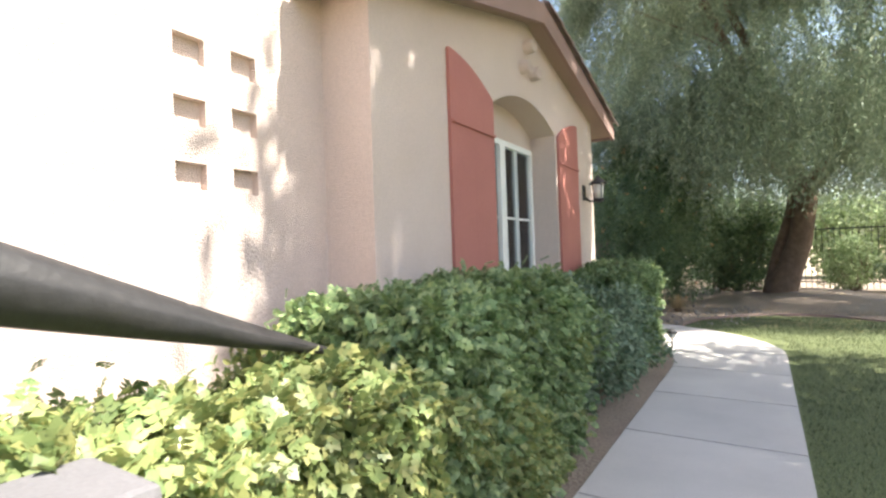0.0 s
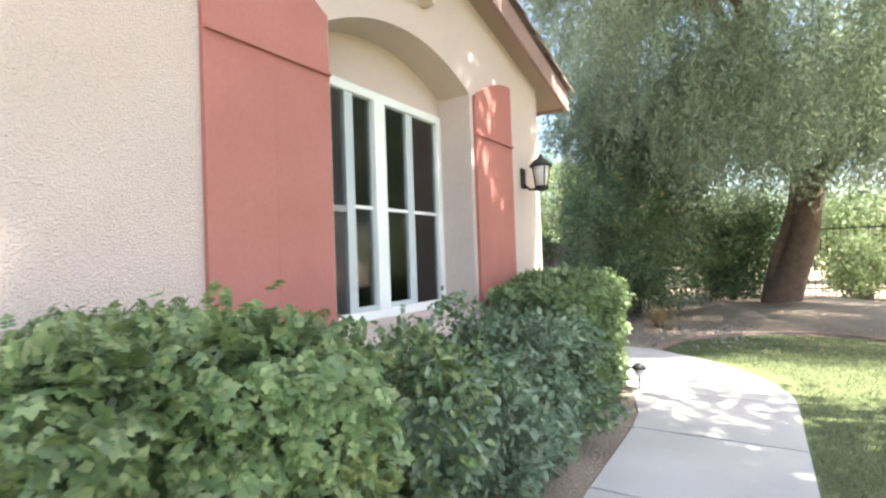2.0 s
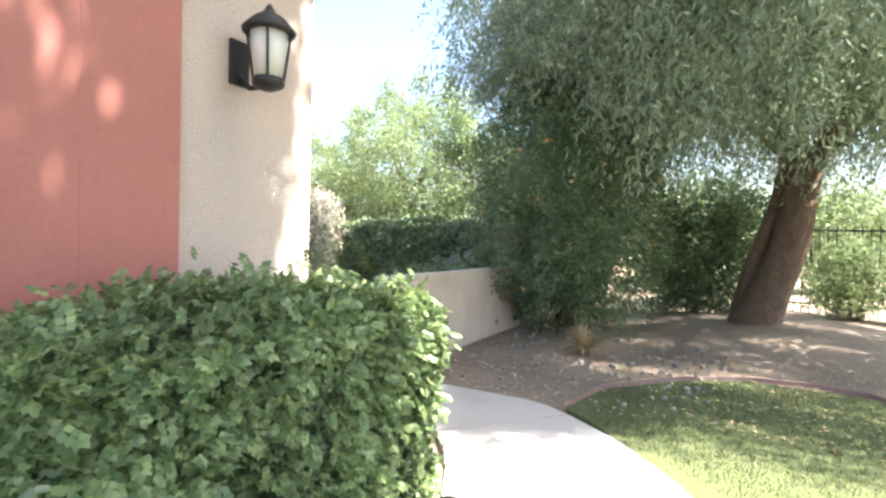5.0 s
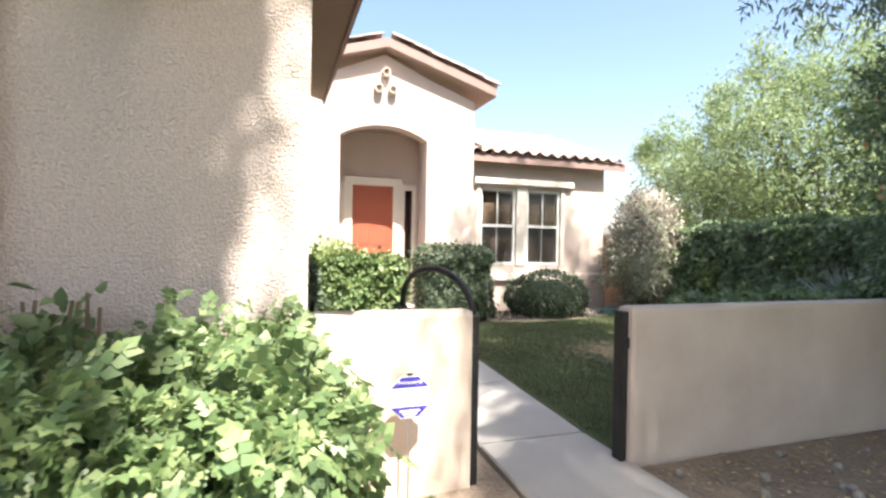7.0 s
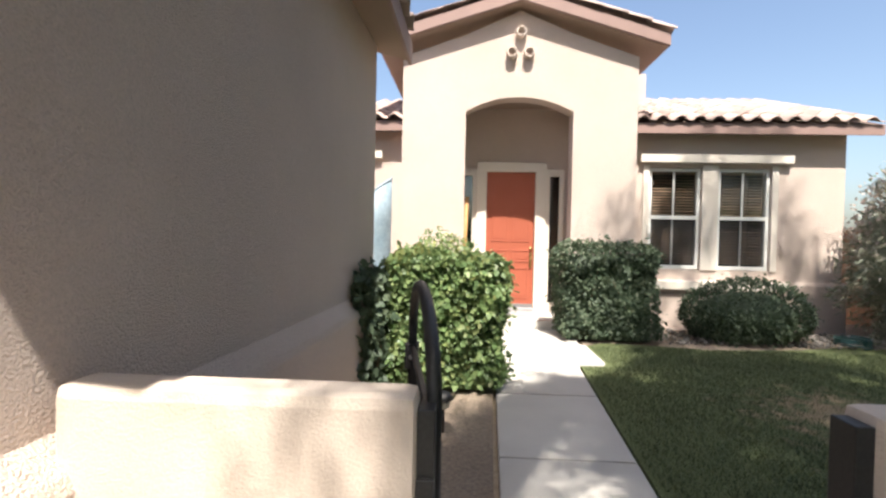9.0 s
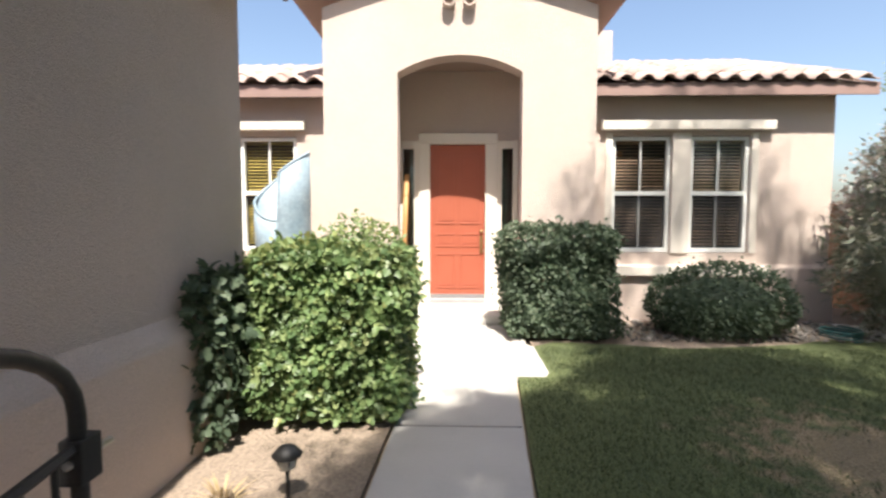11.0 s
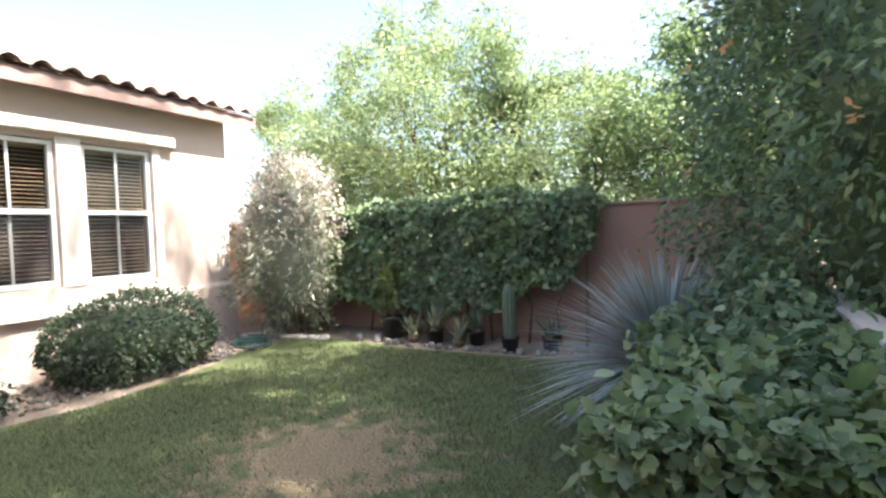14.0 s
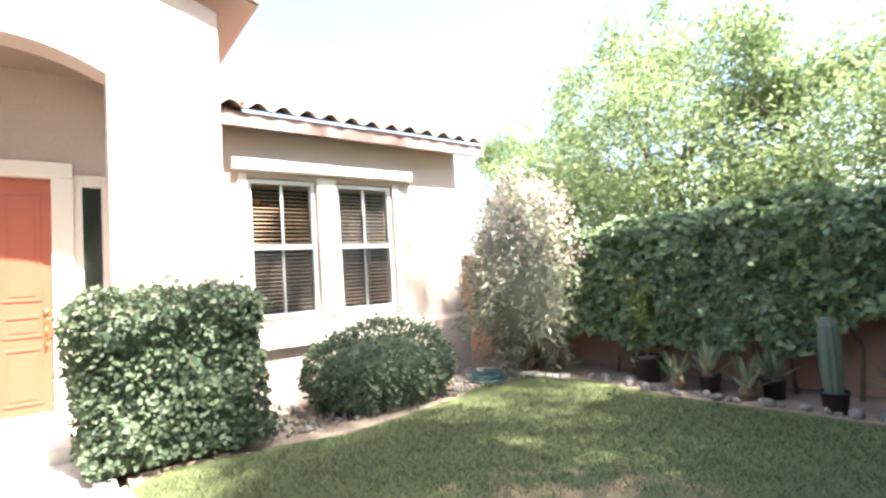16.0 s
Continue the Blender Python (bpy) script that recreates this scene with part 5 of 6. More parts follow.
for x0, y0 in ((-7.55, 14.85), (-7.0, 14.95), (-6.46, 14.72), (-6.0, 14.85)):
    copy_thing(pot_a, Matrix.Translation((x0, y0, -0.008)) @ Matrix.Scale(0.62, 4))

sap = thing("citrus_sapling", "thin sapling with bright yellow-green leaves in a pot", "sapling")
part("stem", tube(bmesh.new(), [(-8.30, 14.98, 0.24), (-8.28, 14.97, 0.6), (-8.31, 14.96, 1.2)], (0.014, 0.011, 0.006), 6), TWIG, sap)
p = np.array((-8.30, 14.96, 0.85)) + rng.normal(size=(420, 3)) * np.array((0.09, 0.09, 0.20))
leaves("foliage", p, rng.normal(size=p.shape) + np.array((0, 0, -0.3)), rng.normal(size=p.shape) + np.array((0, -0.6, 0.6)), 0.085, 0.05, OVAL, LEAF_Y, sap)

cactus = thing("column_cactus", "short ribbed column cactus in a pot", "cactus")
bm = bmesh.new()
rings = []
for i, (r, z) in enumerate(((0.055, 0.15), (0.07, 0.3), (0.07, 0.55), (0.06, 0.72), (0.03, 0.80))):
    rings.append([bm.verts.new((-6.46 + r * (1 + 0.16 * (k % 2)) * math.cos(2 * math.pi * k / 20), 14.72 + r * (1 + 0.16 * (k % 2)) * math.sin(2 * math.pi * k / 20), z)) for k in range(20)])
for a, b in zip(rings, rings[1:]):
    for k in range(20):
        bm.faces.new((a[k], a[(k + 1) % 20], b[(k + 1) % 20], b[k]))
bm.faces.new(rings[-1])
part("column", bm, CACTUS, cactus)


def rosette(name, label, c, n, length, width, mat, category, low=0.05, high=1.2, group="", bend=0.25):
    root = thing(name, label, category, group)
    az = rng.uniform(0, 2 * math.pi, n)
    el = rng.uniform(low, high, n)
    way = np.stack([np.cos(az) * np.cos(el), np.sin(az) * np.cos(el), np.sin(el)], 1)
    at = np.array(c) + way * 0.06
    s = length * rng.uniform(0.7, 1.1, n)
    face = np.stack([-np.cos(az) * np.sin(el), -np.sin(az) * np.sin(el), np.cos(el)], 1)
    k = 4
    strips = []
    quads = []
    side = unit(np.cross(face, way))
    for i in range(k + 1):
        u = i / k
        mid = at + way * (s * u)[:, None] + np.array((0, 0, -1)) * (s * bend * u * u)[:, None]
        half = side * (width * (1 - u ** 1.5) * 0.5 + 0.001)
        strips += [mid - half, mid + half]
    v = np.stack(strips, 1).reshape(-1, 3)
    per = 2 * (k + 1)
    faces = [(2 * i, 2 * i + 1, 2 * i + 3, 2 * i + 2) for i in range(k)]
    loops = (np.array(faces)[None] + (np.arange(n) * per)[:, None, None]).reshape(-1)
    mesh = bpy.data.meshes.new("blade_mass")
    mesh.vertices.add(len(v))
    mesh.vertices.foreach_set("co", v.astype(np.float32).ravel())
    mesh.loops.add(len(loops))
    mesh.loops.foreach_set("vertex_index", loops.astype(np.int32))
    mesh.polygons.add(n * k)
    mesh.polygons.foreach_set("loop_start", (np.arange(n * k) * 4).astype(np.int32))
    mesh.update(calc_edges=True)
    mesh.materials.append(mat)
    ob = new("blade_mass", mesh)
    ob.parent = root
    ob["kind"] = "stuff"
    part("heart", lathe(bmesh.new(), [(0.05, 0.0), (0.09, 0.06), (0.05, 0.16)], (c[0], c[1], c[2] - 0.08), 10), TWIG, root)
    return root


rosette("desert_spoon", "large blue-grey desert spoon with long thin blades", (-4.62, 13.0, 0.44), 950, 1.05, 0.022, LEAF_YUCCA, "desert plant", -0.15, 1.35, bend=0.22)
for i, (x0, y0, s0) in enumerate(((-7.55, 14.85, 0.42), (-7.15, 14.75, 0.36), (-7.0, 14.95, 0.40), (-6.0, 14.85, 0.36), (-7.85, 14.78, 0.32))):
    rosette("agave", "grey-green spiky agave by the garden wall", (x0, y0, 0.16 if i not in (1, 4) else 0.08), 26, s0, 0.05, LEAF_GREY, "agave", 0.35, 1.35, "agaves along the garden wall", 0.05)
rosette("dry_grass_tuft", "straw-coloured dry grass tuft on bare soil", (-2.1, 11.55, 0.04), 220, 0.55, 0.012, STRAW, "grass tuft", 0.3, 1.4, bend=0.45)
rosette("dry_grass_tuft", "small dry weed beside the path light", (-6.0, 7.85, 0.0), 50, 0.18, 0.008, STRAW, "grass tuft", 0.3, 1.4, bend=0.3)

hedge("leafy hedge with broad ivy-like leaves inside the low wall", -4.57, -3.81, 10.40, 11.85, 1.0, 17000, 0.058, LEAF_IVY, 41, LEAF_C, rough=0.08)

hedge("narrow end of the leafy hedge beside the low wall", -4.04, -3.84, 9.85, 10.36, 0.96, 2600, 0.055, LEAF_IVY, 43, LEAF_C, rough=0.05)

hedge("leafy hedge continuing along the low wall", -4.16, -3.86, 11.9, 13.3, 1.10, 9000, 0.056, LEAF_IVY, 42, LEAF_C, rough=0.14)

hose = thing("garden_hose", "coiled teal garden hose on the stones", "hose")
bm = bmesh.new()
tube(bm, [(-9.75 + (0.22 + 0.012 * math.sin(k)) * math.cos(k * 0.42), 13.75 + 0.2 * math.sin(k * 0.42), 0.02 + 0.0022 * k) for k in range(52)], 0.012, 6)
part("coil", bm, HOSE, hose, smooth=True)

# stones of the bed
g = np.random.default_rng(9)
bm = bmesh.new()
edge = [(-8.9, 14.75), (-7.8, 14.6), (-6.0, 14.68), (-4.6, 14.85)]
spots = []
for (xa, ya), (xb, yb) in zip(edge, edge[1:]):
    m = int(math.hypot(xb - xa, yb - ya) / 0.11)
    for k in range(m):
        spots.append((xa + (xb - xa) * k / m + g.normal() * 0.05, ya + (yb - ya) * k / m + g.normal() * 0.05, g.uniform(0.03, 0.075)))
for _ in range(700):
    spots.append((g.uniform(-10.7, -9.6), g.uniform(10.95, 14.3), g.uniform(0.015, 0.045)))
for x0, y0, r in spots:
    m = Matrix.Translation((x0, y0, r * 0.25)) @ Euler(g.uniform(0, 6.28, 3)).to_matrix().to_4x4() @ Matrix.Diagonal((r * g.uniform(0.8, 1.4), r, r * g.uniform(0.5, 0.8), 1))
    bmesh.ops.create_icosphere(bm, subdivisions=1, radius=1.0, matrix=m)
tagged(part("bed_stones", bm, STONE, None, smooth=True), "rough pale stones edging the planting bed", "stones", "", "stuff")
bm = bmesh.new()
for _ in range(200):
    a = g.uniform(0, 2.6)
    r = g.uniform(0.015, 0.035)
    x0, y0 = g.uniform(-3.5, -0.5), g.uniform(9.5, 14.0)
    bmesh.ops.create_icosphere(bm, subdivisions=1, radius=r, matrix=Matrix.Translation((x0, y0, r * 0.2)))
tagged(part("loose_stones", bm, STONE, None, smooth=True), "small loose stones scattered on the soil", "stones", "", "stuff")

STONES = ((-10.45, 14.30), (-9.15, 14.50))
PALE = surface("pale_stone", (0.62, 0.58, 0.52), (0.50, 0.46, 0.41), 6.0, 60, 0.4, 0.85, spread=0.12, random_by="object", depth=0.006)
for k in range(16):
    u = k / 15
    r = g.uniform(0.035, 0.075)
    bm = bmesh.new()
    bmesh.ops.create_icosphere(bm, subdivisions=2, radius=1.0)
    for v in bm.verts:
        v.co += Vector(noise.noise_vector(v.co * 1.6 + Vector((k * 3.0, 0, 0)))) * 0.22
        v.co = Vector((v.co.x * r * 1.5, v.co.y * r, v.co.z * r * 0.6))
    stone = tagged(new("edging_stone", finish(bm, "edging_stone", PALE, True)), "pale rough stone at the edge of the bed", "stone", "pale stones below the oleander")
    stone.matrix_basis = pose(STONES[0][0] + (STONES[1][0] - STONES[0][0]) * u + g.normal() * 0.03, STONES[0][1] + (STONES[1][1] - STONES[0][1]) * u + g.normal() * 0.03, r * 0.3, 0, 0, g.uniform(0, 360))

# fallen leaves on soil
n = 5000
p = np.stack([g.uniform(-3.6, 3.0, n), g.uniform(9.4, 16, n), np.full(n, 0.004)], 1)
leaves("fallen_leaves", p, g.normal(size=(n, 3)) * np.array((1, 1, 0.1)), np.tile((0.1, 0.1, 1.0), (n, 1)) + g.normal(size=(n, 3)) * 0.2, 0.05, 0.022, SLIM, STRAW)
tagged(bpy.data.objects["fallen_leaves"], "dry fallen leaves lying on the soil", "fallen leaves", "", "stuff")


# lawn blades
def grass(name, label, x0, x1, y0, y1, per, inside, size=0.04):
    n = int((x1 - x0) * (y1 - y0) * per)
    p = np.stack([g.uniform(x0, x1, n), g.uniform(y0, y1, n), np.zeros(n)], 1)
    p = p[inside(p[:, 0], p[:, 1])]
    n = len(p)
    way = g.normal(size=(n, 3)) * np.array((0.5, 0.5, 0)) + np.array((0, 0, 1.0))
    s = size * g.uniform(0.5, 1.3, n)
    tagged(leaves(name, p, way, g.normal(size=(n, 3)), s, 0.006, SPIKE, BLADE), label, "grass", "", "stuff")


def court(x, y):
    worn = np.hypot(x + 6.6, y - 11.65) > g.uniform(0.25, 1.05, len(x))
    return (y > 9.38 + np.maximum(0, -4.2 - x) * 0.066) & (y < 14.4) & (x > -9.25) & worn & ~((x < -8.1) & (y < 9.97))


grass("courtyard_grass", "short mown courtyard grass", -9.3, -3.95, 9.35, 14.5, 2600, court)
grass("front_grass", "short mown front lawn grass", -0.23, 4.0, 1.5, 11.0, 1300, lambda x, y: (x > -0.22 - np.maximum(0, y - 7.3) * 0.55) & (y < 10.3 + 0.8 * np.clip(x + 1, 0, 1)) & (y < 11))
grass("front_grass", "short mown lawn grass at the bend of the walk", -1.5, -0.23, 8.0, 10.9, 1600, lambda x, y: (y > 9.15 + (-1.5 - x) * 0.9 + 0.06) & (y < 10.1 + (x + 1.5) * 1.0))

def loose_bush(label, c, r, clumps, mat, seed, group, size=0.11, per=70):
    root = thing("desert_bush", label, "bush", group)
    clump_crown(root, c, r, clumps, per, 0.2 * min(r), size, mat, seed, SLIM, 0.45, hollow=0.2, name="foliage")
    twigs(root, (c[0] - 0.2, c[1] - 0.2, -0.1), (c[0] + 0.2, c[1] + 0.2, 0), (c[0] - r[0] * 0.7, c[1] - r[1] * 0.7, c[2]), (c[0] + r[0] * 0.7, c[1] + r[1] * 0.7, c[2] + r[2] * 0.7), 16, 0.015)
    return root


# ---- big pepper tree ----
pepper = thing("pepper_tree", "large pepper tree with leaning trunk and weeping foliage", "tree")
PC, PR = (0.9, 14.5, 5.8), (6.0, 5.4, 3.9)
g2 = np.random.default_rng(21)
tips = [(PC[0] + PR[0] * 0.75 * math.cos(a), PC[1] + PR[1] * 0.75 * math.sin(a), PC[2] + g2.uniform(-0.8, 2.6)) for a in (0.2, 1.0, 1.9, 2.7, 3.4, 4.1, 4.9, 5.6)]
limbs(pepper, (-0.15, 14.6, 0.05), (0.55, 14.85, 2.9), tips, 0.27, 0.10, seg=12)
part("second_stem", tube(bmesh.new(), [(-0.36, 14.70, 0.1), (-0.20, 14.74, 1.0), (0.16, 14.82, 2.2), (0.3, 15.0, 3.6)], (0.17, 0.13, 0.11, 0.06), 12), BARK, pepper, smooth=True)


def weeping(root, c, r, strands, per, seed, low=0.9, gap=-0.35, name="crown", fall=(0.8, 2.6)):
    g = np.random.default_rng(seed)
    w = unit(g.normal(size=(strands * 3, 3)))
    w[:, 2] = np.abs(w[:, 2]) * 0.9 - 0.25
    w = unit(w)
    d = g.uniform(0.45, 1.0, (len(w), 1)) ** 0.5
    start = np.array(c) + w * d * np.array(r)
    ok = bumps(start, 0.9, seed + 2) + 0.7 * bumps(start, 2.4, seed + 3) > gap
    ok &= ~((start[:, 0] < -3.9) & (start[:, 2] < 6.6))
    ok &= ~((start[:, 1] < 11.8) & (start[:, 0] < 0.8) & (start[:, 2] < 6.6) & (g.random(len(start)) > 0.35))
    start, w = start[ok][:strands], w[ok][:strands]
    n = len(start)
    drop = g.uniform(*fall, n)
    floor_z = low + np.clip(-1.4 - start[:, 0], 0, 1) * max(0.0, 3.3 - low)
    drop = np.minimum(drop, np.maximum(start[:, 2] - floor_z - g.uniform(0, 1.2, n), 0.4))
    u = np.linspace(0, 1, per)
    sway = g.normal(size=(n, 2)) * 0.25
    p = np.zeros((n, per, 3))
    p[..., 0] = start[:, None, 0] + w[:, None, 0] * 0.5 * np.sqrt(u) + sway[:, :1] * u
    p[..., 1] = start[:, None, 1] + w[:, None, 1] * 0.5 * np.sqrt(u) + sway[:, 1:] * u
    p[..., 2] = start[:, None, 2] - drop[:, None] * u ** 1.3
    p = p.reshape(-1, 3) + g.normal(size=(n * per, 3)) * 0.05
    way = g.normal(size=p.shape) * 0.55 + np.array((0, 0, -0.8))
    leaves(name, p, way, g.normal(size=p.shape), g.uniform(0.06, 0.14, len(p)), 0.024, SLIM, LEAF_PEPPER, root)


weeping(pepper, PC, PR, 3500, 60, 51, low=1.9, gap=-0.05)
weeping(pepper, (-4.1, 13.1, 11.0), (1.9, 1.9, 0.9), 700, 36, 67, low=9.0, gap=0.0, name="high_bough", fall=(0.4, 1.2))
part("bough", tube(bmesh.new(), [(-1.9, 13.8, 10.0), (-3.0, 13.0, 10.8), (-4.6, 12.0, 11.1)], (0.04, 0.03, 0.012), 8), BARK, pepper, smooth=True)
weeping(pepper, (0.8, 13.2, 4.3), (5.6, 3.0, 1.7), 1350, 66, 57, low=1.8, gap=-0.1, name="drooping_fringe", fall=(1.6, 3.0))
weeping(pepper, (-1.8, 12.5, 7.9), (2.6, 2.4, 1.4), 2600, 44, 58, low=5.2, gap=-0.3, name="long_bough", fall=(0.5, 1.6))
weeping(pepper, (-1.9, 13.7, 10.0), (3.1, 2.5, 2.3), 1350, 40, 59, low=6.5, gap=0.02, name="top_crown", fall=(0.5, 1.6))
weeping(pepper, (0.0, 10.3, 8.0), (3.0, 1.35, 0.7), 2600, 40, 60, low=6.4, gap=-0.6, name="side_bough", fall=(0.4, 1.2))
weeping(pepper, (1.2, 9.8, 8.0), (1.3, 0.45, 0.4), 620, 40, 68, low=6.6, gap=-0.9, name="side_twig", fall=(0.4, 1.0))
weeping(pepper, (-0.9, 13.1, 4.7), (2.6, 1.2, 1.8), 1300, 54, 64, low=1.9, gap=-0.15, name="hanging_curtain", fall=(1.4, 3.0))
weeping(pepper, (1.3, 13.2, 4.6), (3.6, 1.1, 1.6), 1000, 54, 63, low=1.9, gap=-0.2, name="front_fringe", fall=(1.2, 2.8))
part("bough", tube(bmesh.new(), [(-1.5, 12.7, 7.4), (-1.1, 11.2, 7.8), (-0.4, 9.2, 8.0)], (0.05, 0.035, 0.012), 8), BARK, pepper, smooth=True)
part("bough", tube(bmesh.new(), [(0.2, 14.4, 4.2), (-0.8, 14.1, 7.0), (-1.9, 13.8, 10.2)], (0.12, 0.09, 0.03), 8), BARK, pepper, smooth=True)
part("bough", tube(bmesh.new(), [(0.5, 14.85, 2.8), (-0.6, 13.6, 5.2), (-1.5, 12.7, 7.4), (-2.6, 12.0, 8.1)], (0.14, 0.11, 0.07, 0.02), 8), BARK, pepper, smooth=True)
loose_bush("dense dark bush behind the tree trunk", (-1.1, 16.4, 1.45), (1.4, 0.9, 1.5), 260, LEAF_TECOMA, 140, "bushes near the fence", 0.10)

# ---- trumpet bush at the wall end ----
bush = thing("trumpet_bush", "tall dark green bush with a few orange flowers", "bush")
limbs(bush, (-3.0, 13.75, 0.0), (-3.0, 13.75, 0.6), [(-3.5, 13.6, 3.0), (-3.2, 14.4, 3.6), (-2.2, 14.0, 3.0), (-3.0, 13.2, 2.8), (-1.9, 14.6, 2.4)], 0.13, 0.07)
p, w = blob_skin(62000, (-2.94, 13.45, 2.1), (1.52, 1.75, 2.2))
p[:, 2] = np.maximum(p[:, 2], 0.15)
bush_from_skin(bush, p, w, 0.078, LEAF_TECOMA, SLIM, 61, 0.34, sink=0.5, wide=0.36, droop=0.5, stray=0.15)
p, w = blob_skin(80, (-2.94, 13.45, 2.1), (1.54, 1.8, 2.25))
leaves("blossom_mass", np.repeat(p, 5, 0) + rng.normal(size=(len(p) * 5, 3)) * 0.025, np.repeat(w, 5, 0) + rng.normal(size=(len(p) * 5, 3)) * 0.6, rng.normal(size=(len(p) * 5, 3)), 0.05, 0.03, OVAL, PETAL_ORANGE, bush, "orange trumpet flowers")["kind"] = "stuff"
bm = bmesh.new()
bmesh.ops.create_icosphere(bm, subdivisions=3, radius=1.0)
for v in bm.verts:
    v.co = Vector((-2.9 + v.co.x * 0.9, 13.5 + v.co.y * 1.05, max(2.1 + v.co.z * 1.7, 0.3))) + Vector(noise.noise_vector(v.co * 2.5)) * 0.2
part("inner_growth", bm, LEAF_TECOMA, bush, smooth=True)

# ---- shade tree by the front lawn ----
shade = thing("shade_tree", "broad shade tree on the front lawn", "tree")
limbs(shade, (4.4, 5.4, 0.0), (4.0, 5.1, 3.2), [(0.4, 3.3, 7.2), (1.6, 5.9, 8.6), (3.4, 3.5, 9.0), (4.4, 6.5, 8.4), (0.9, 6.3, 7.2), (2.4, 4.5, 9.6)], 0.24, 0.13)
clump_crown(shade, (1.6, 4.55, 7.8), (2.4, 2.65, 2.2), 420, 60, 0.30, 0.165, LEAF_VERDE, 71, OVAL, 0.55, hollow=0.1)
clump_crown(shade, (4.1, 5.05, 7.8), (2.3, 3.0, 2.0), 230, 60, 0.27, 0.155, LEAF_VERDE, 73, OVAL, 0.55, hollow=0.1, name="outer_crown")
clump_crown(shade, (1.95, 6.45, 7.7), (0.95, 0.68, 0.7), 200, 60, 0.17, 0.15, LEAF_VERDE, 75, OVAL, 0.55, hollow=0.0, name="upper_bough")
clump_crown(shade, (2.9, 2.35, 7.8), (1.3, 1.3, 1.1), 110, 60, 0.28, 0.155, LEAF_VERDE, 74, OVAL, 0.55, hollow=0.1, name="side_crown")
clump_crown(shade, (0.42, 6.98, 7.8), (0.75, 0.32, 0.9), 92, 60, 0.17, 0.14, LEAF_VERDE, 72, OVAL, 0.55, hollow=0.0, name="outer_bough")
part("bough", tube(bmesh.new(), [(3.2, 5.3, 5.4), (2.0, 6.1, 7.2), (0.5, 6.6, 7.9)], (0.07, 0.05, 0.015), 8), BARK, shade, smooth=True)


# ---- light green trees beyond the garden wall ----
def feathery(label, base, c, r, clumps, seed, mat=LEAF_VERDE, per=100, size=0.125, spread=0.30):
    root = thing("desert_tree", label, "tree", "trees beyond the garden wall")
    g3 = np.random.default_rng(seed)
    tips = [(c[0] + r[0] * 0.8 * g3.uniform(-1, 1), c[1] + r[1] * 0.7 * g3.uniform(-1, 1), c[2] + r[2] * g3.uniform(-0.2, 0.9)) for _ in range(7)]
    limbs(root, base, (base[0], base[1], 1.4), tips, 0.16, 0.09)
    clump_crown(root, c, r, clumps, per, spread, size, mat, seed, SLIM, 0.36, lumpy=0.36, hollow=0.3)
    for k in range(7):
        u = g3.uniform(-0.85, 0.85)
        tall = g3.uniform(0.7, 1.2) * r[2] * 0.5
        top = (c[0] + r[0] * u, c[1] + r[1] * g3.uniform(-0.4, 0.4), c[2] + r[2] * math.sqrt(1 - u * u) * 0.9 + tall * 0.25)
        clump_crown(root, top, (0.38, 0.38, tall), 9, per, spread * 0.62, size, mat, seed + 10 + k, SLIM, 0.36, hollow=0.0, name="upright_shoot")
    return root


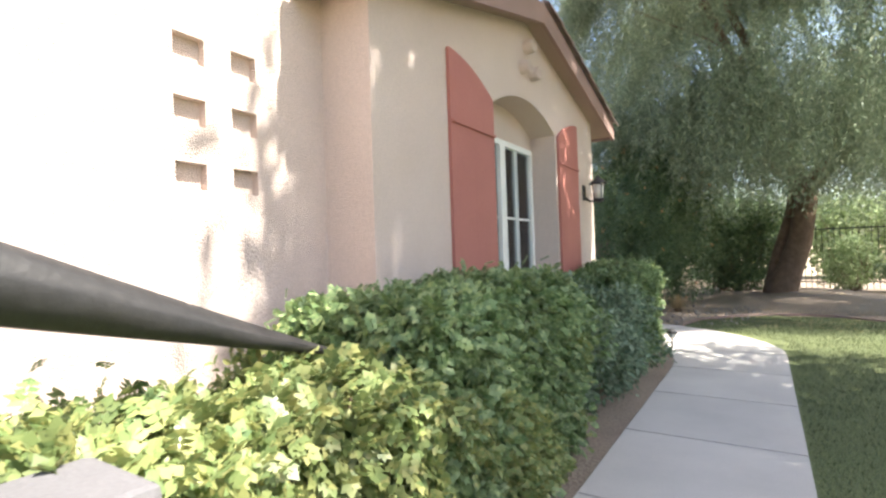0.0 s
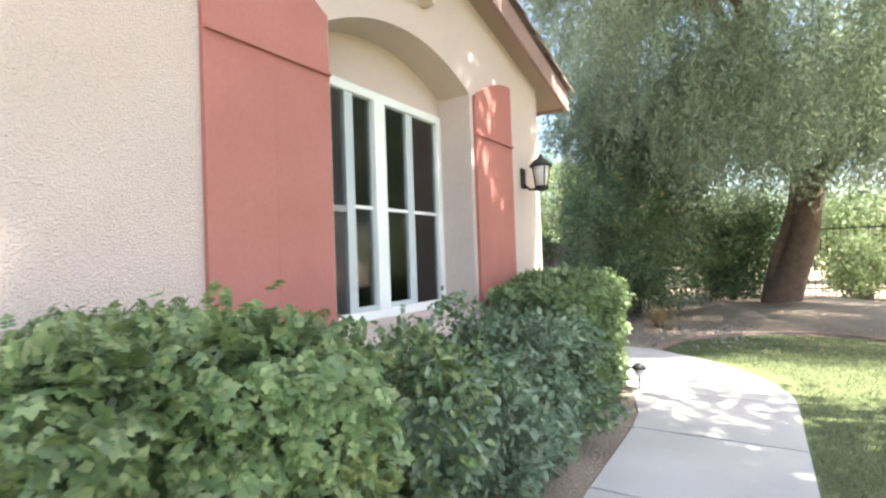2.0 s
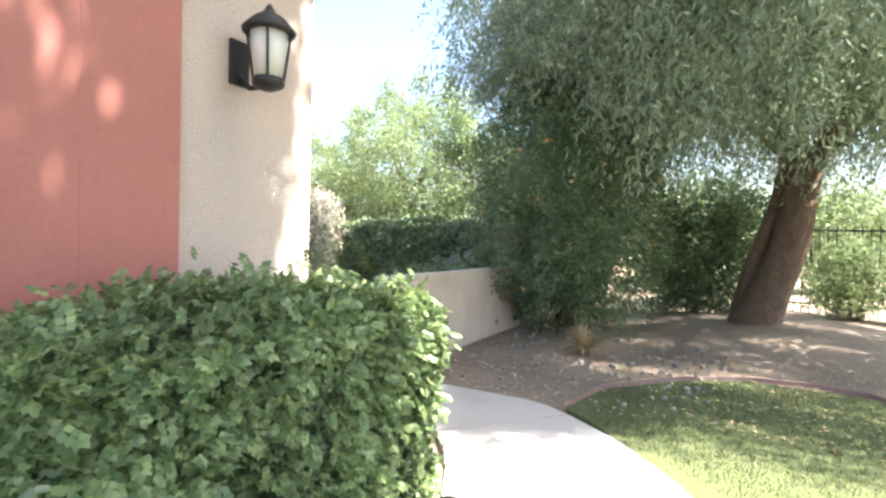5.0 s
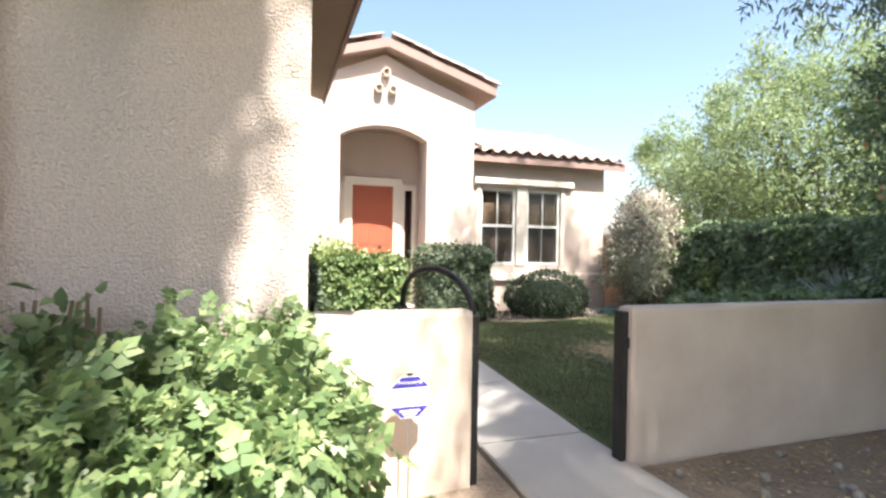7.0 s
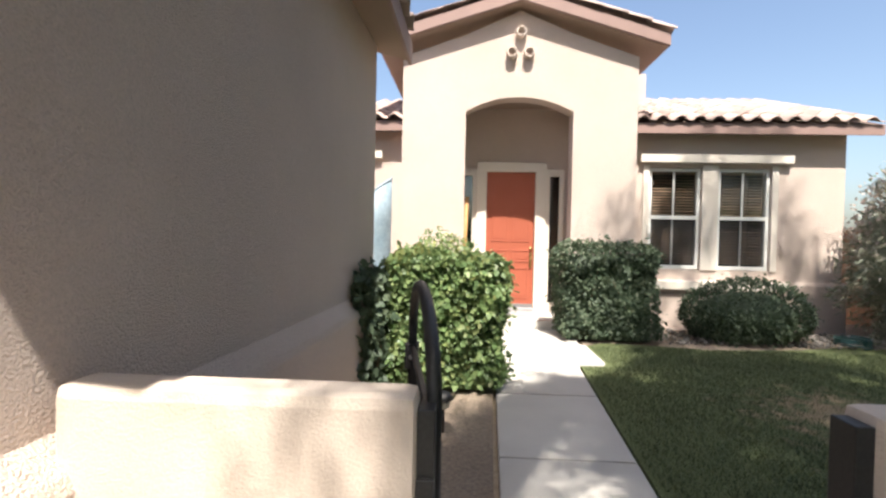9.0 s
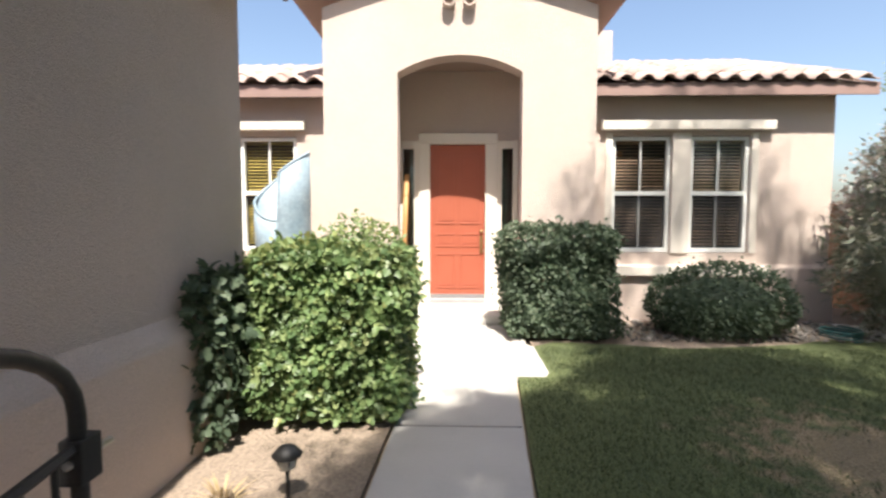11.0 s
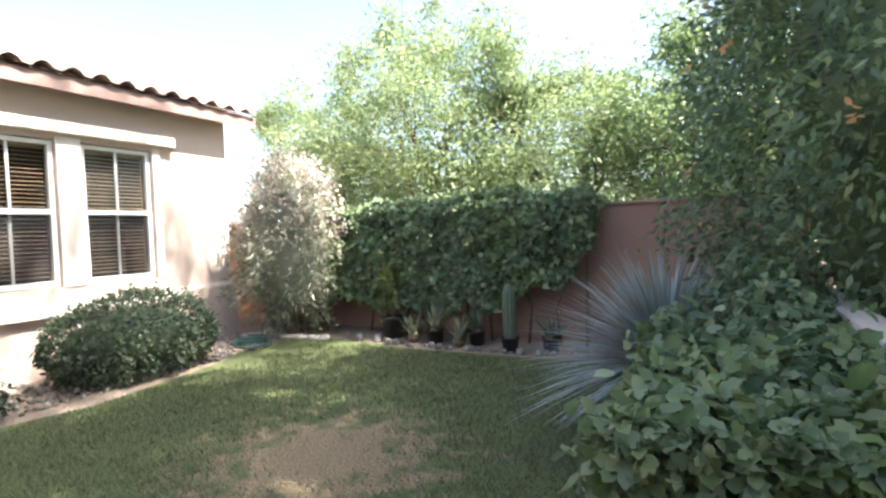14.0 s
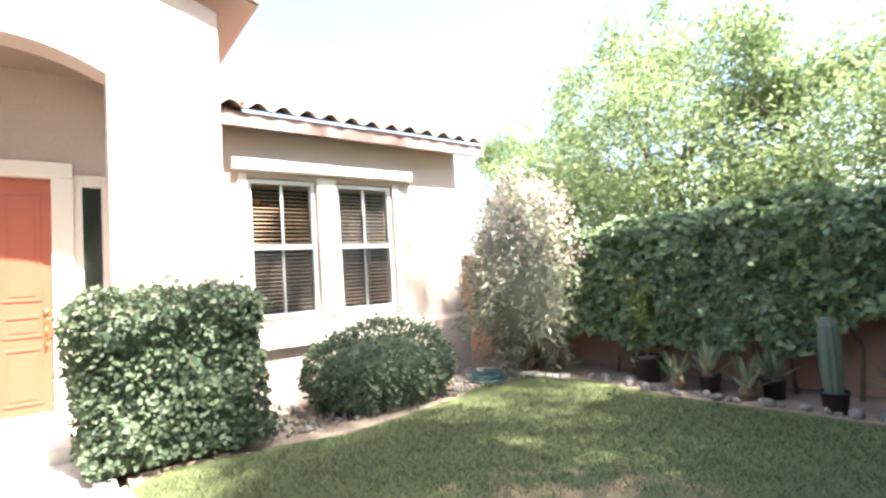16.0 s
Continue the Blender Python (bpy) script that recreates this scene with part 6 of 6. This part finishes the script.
feathery("airy light green desert tree beyond the wall", (-10.3, 20.4, 0), (-10.6, 20.4, 3.6), (2.7, 2.2, 3.1), 360, 81)
feathery("airy light green desert tree beyond the wall", (-7.2, 21.0, 0), (-7.4, 21.0, 2.9), (2.2, 2.0, 1.9), 220, 82)
feathery("airy light green desert tree behind the house corner", (-14.2, 21.0, 0), (-14.4, 21.0, 3.0), (2.6, 2.2, 2.4), 240, 83)
feathery("darker green desert tree beyond the wall", (-4.9, 20.5, 0), (-4.6, 20.5, 2.9), (1.9, 1.8, 2.1), 240, 84, LEAF_A)
for i, (x0, y0, h, r0, mt) in enumerate(((-12.5, 18.2, 1.1, 1.5, LEAF_C), (-9.0, 18.4, 1.2, 1.6, LEAF_A), (-6.4, 18.2, 1.1, 1.3, LEAF_TECOMA))):
    loose_bush("leafy bush just beyond the garden wall", (x0, y0, h), (r0, 1.0, h * 0.95), 90, mt, 90 + i, "bushes beyond the garden wall")

# ---- far side beyond the mulch: fence and bushes ----
fence = thing("iron_fence", "thin dark iron fence along the plot", "fence")
for z in (0.2, 1.85):
    part("rail", boxes((-3.3, 14.0, 18.98, 19.02, z - 0.02, z + 0.02)), IRON, fence)
bar_mesh = finish(boxes((-0.009, 0.009, -0.009, 0.009, 0.0, 2.0)), "bar", IRON)
for k in range(116):
    ob = new("bar", bar_mesh)
    ob.parent = fence
    ob.location = (-3.25 + k * 0.15, 19.0, -0.06)
for i, (x0, y0, h, r0, mt) in enumerate(((-1.5, 18.0, 1.0, 0.9, LEAF_TECOMA), (1.7, 18.2, 0.8, 0.8, LEAF_VERDE), (3.0, 17.8, 0.6, 0.6, LEAF_B), (4.6, 17.6, 0.7, 0.65, LEAF_TECOMA), (7.0, 17.0, 0.7, 0.8, LEAF_B), (2.8, 26.0, 1.9, 2.4, LEAF_VERDE), (7.5, 27.0, 2.4, 3.0, LEAF_VERDE), (-2.0, 27.0, 2.2, 2.8, LEAF_C), (12.0, 25.0, 2.0, 2.6, LEAF_VERDE))):
    loose_bush("grey-green desert bush near the fence", (x0, y0, h * 0.95), (r0, r0 * 0.9, h), 60 if r0 < 1.2 else 170, mt, 100 + i, "bushes near the fence", 0.10 if r0 < 1.2 else 0.17)

# ---- across the lawn, seen in the window panes ----
for i, (x0, y0, h, r0) in enumerate(((13.5, -2.0, 1.3, 1.8), (13.0, 3.0, 1.2, 1.7), (13.5, 8.0, 1.4, 1.9), (16.0, 12.0, 2.2, 2.6), (14.0, 16.0, 1.6, 2.2))):
    loose_bush("dark green bush across the lawn", (x0, y0, h * 0.95), (r0, r0, h), 80, LEAF_TECOMA, 120 + i, "bushes across the lawn", 0.2, 60)
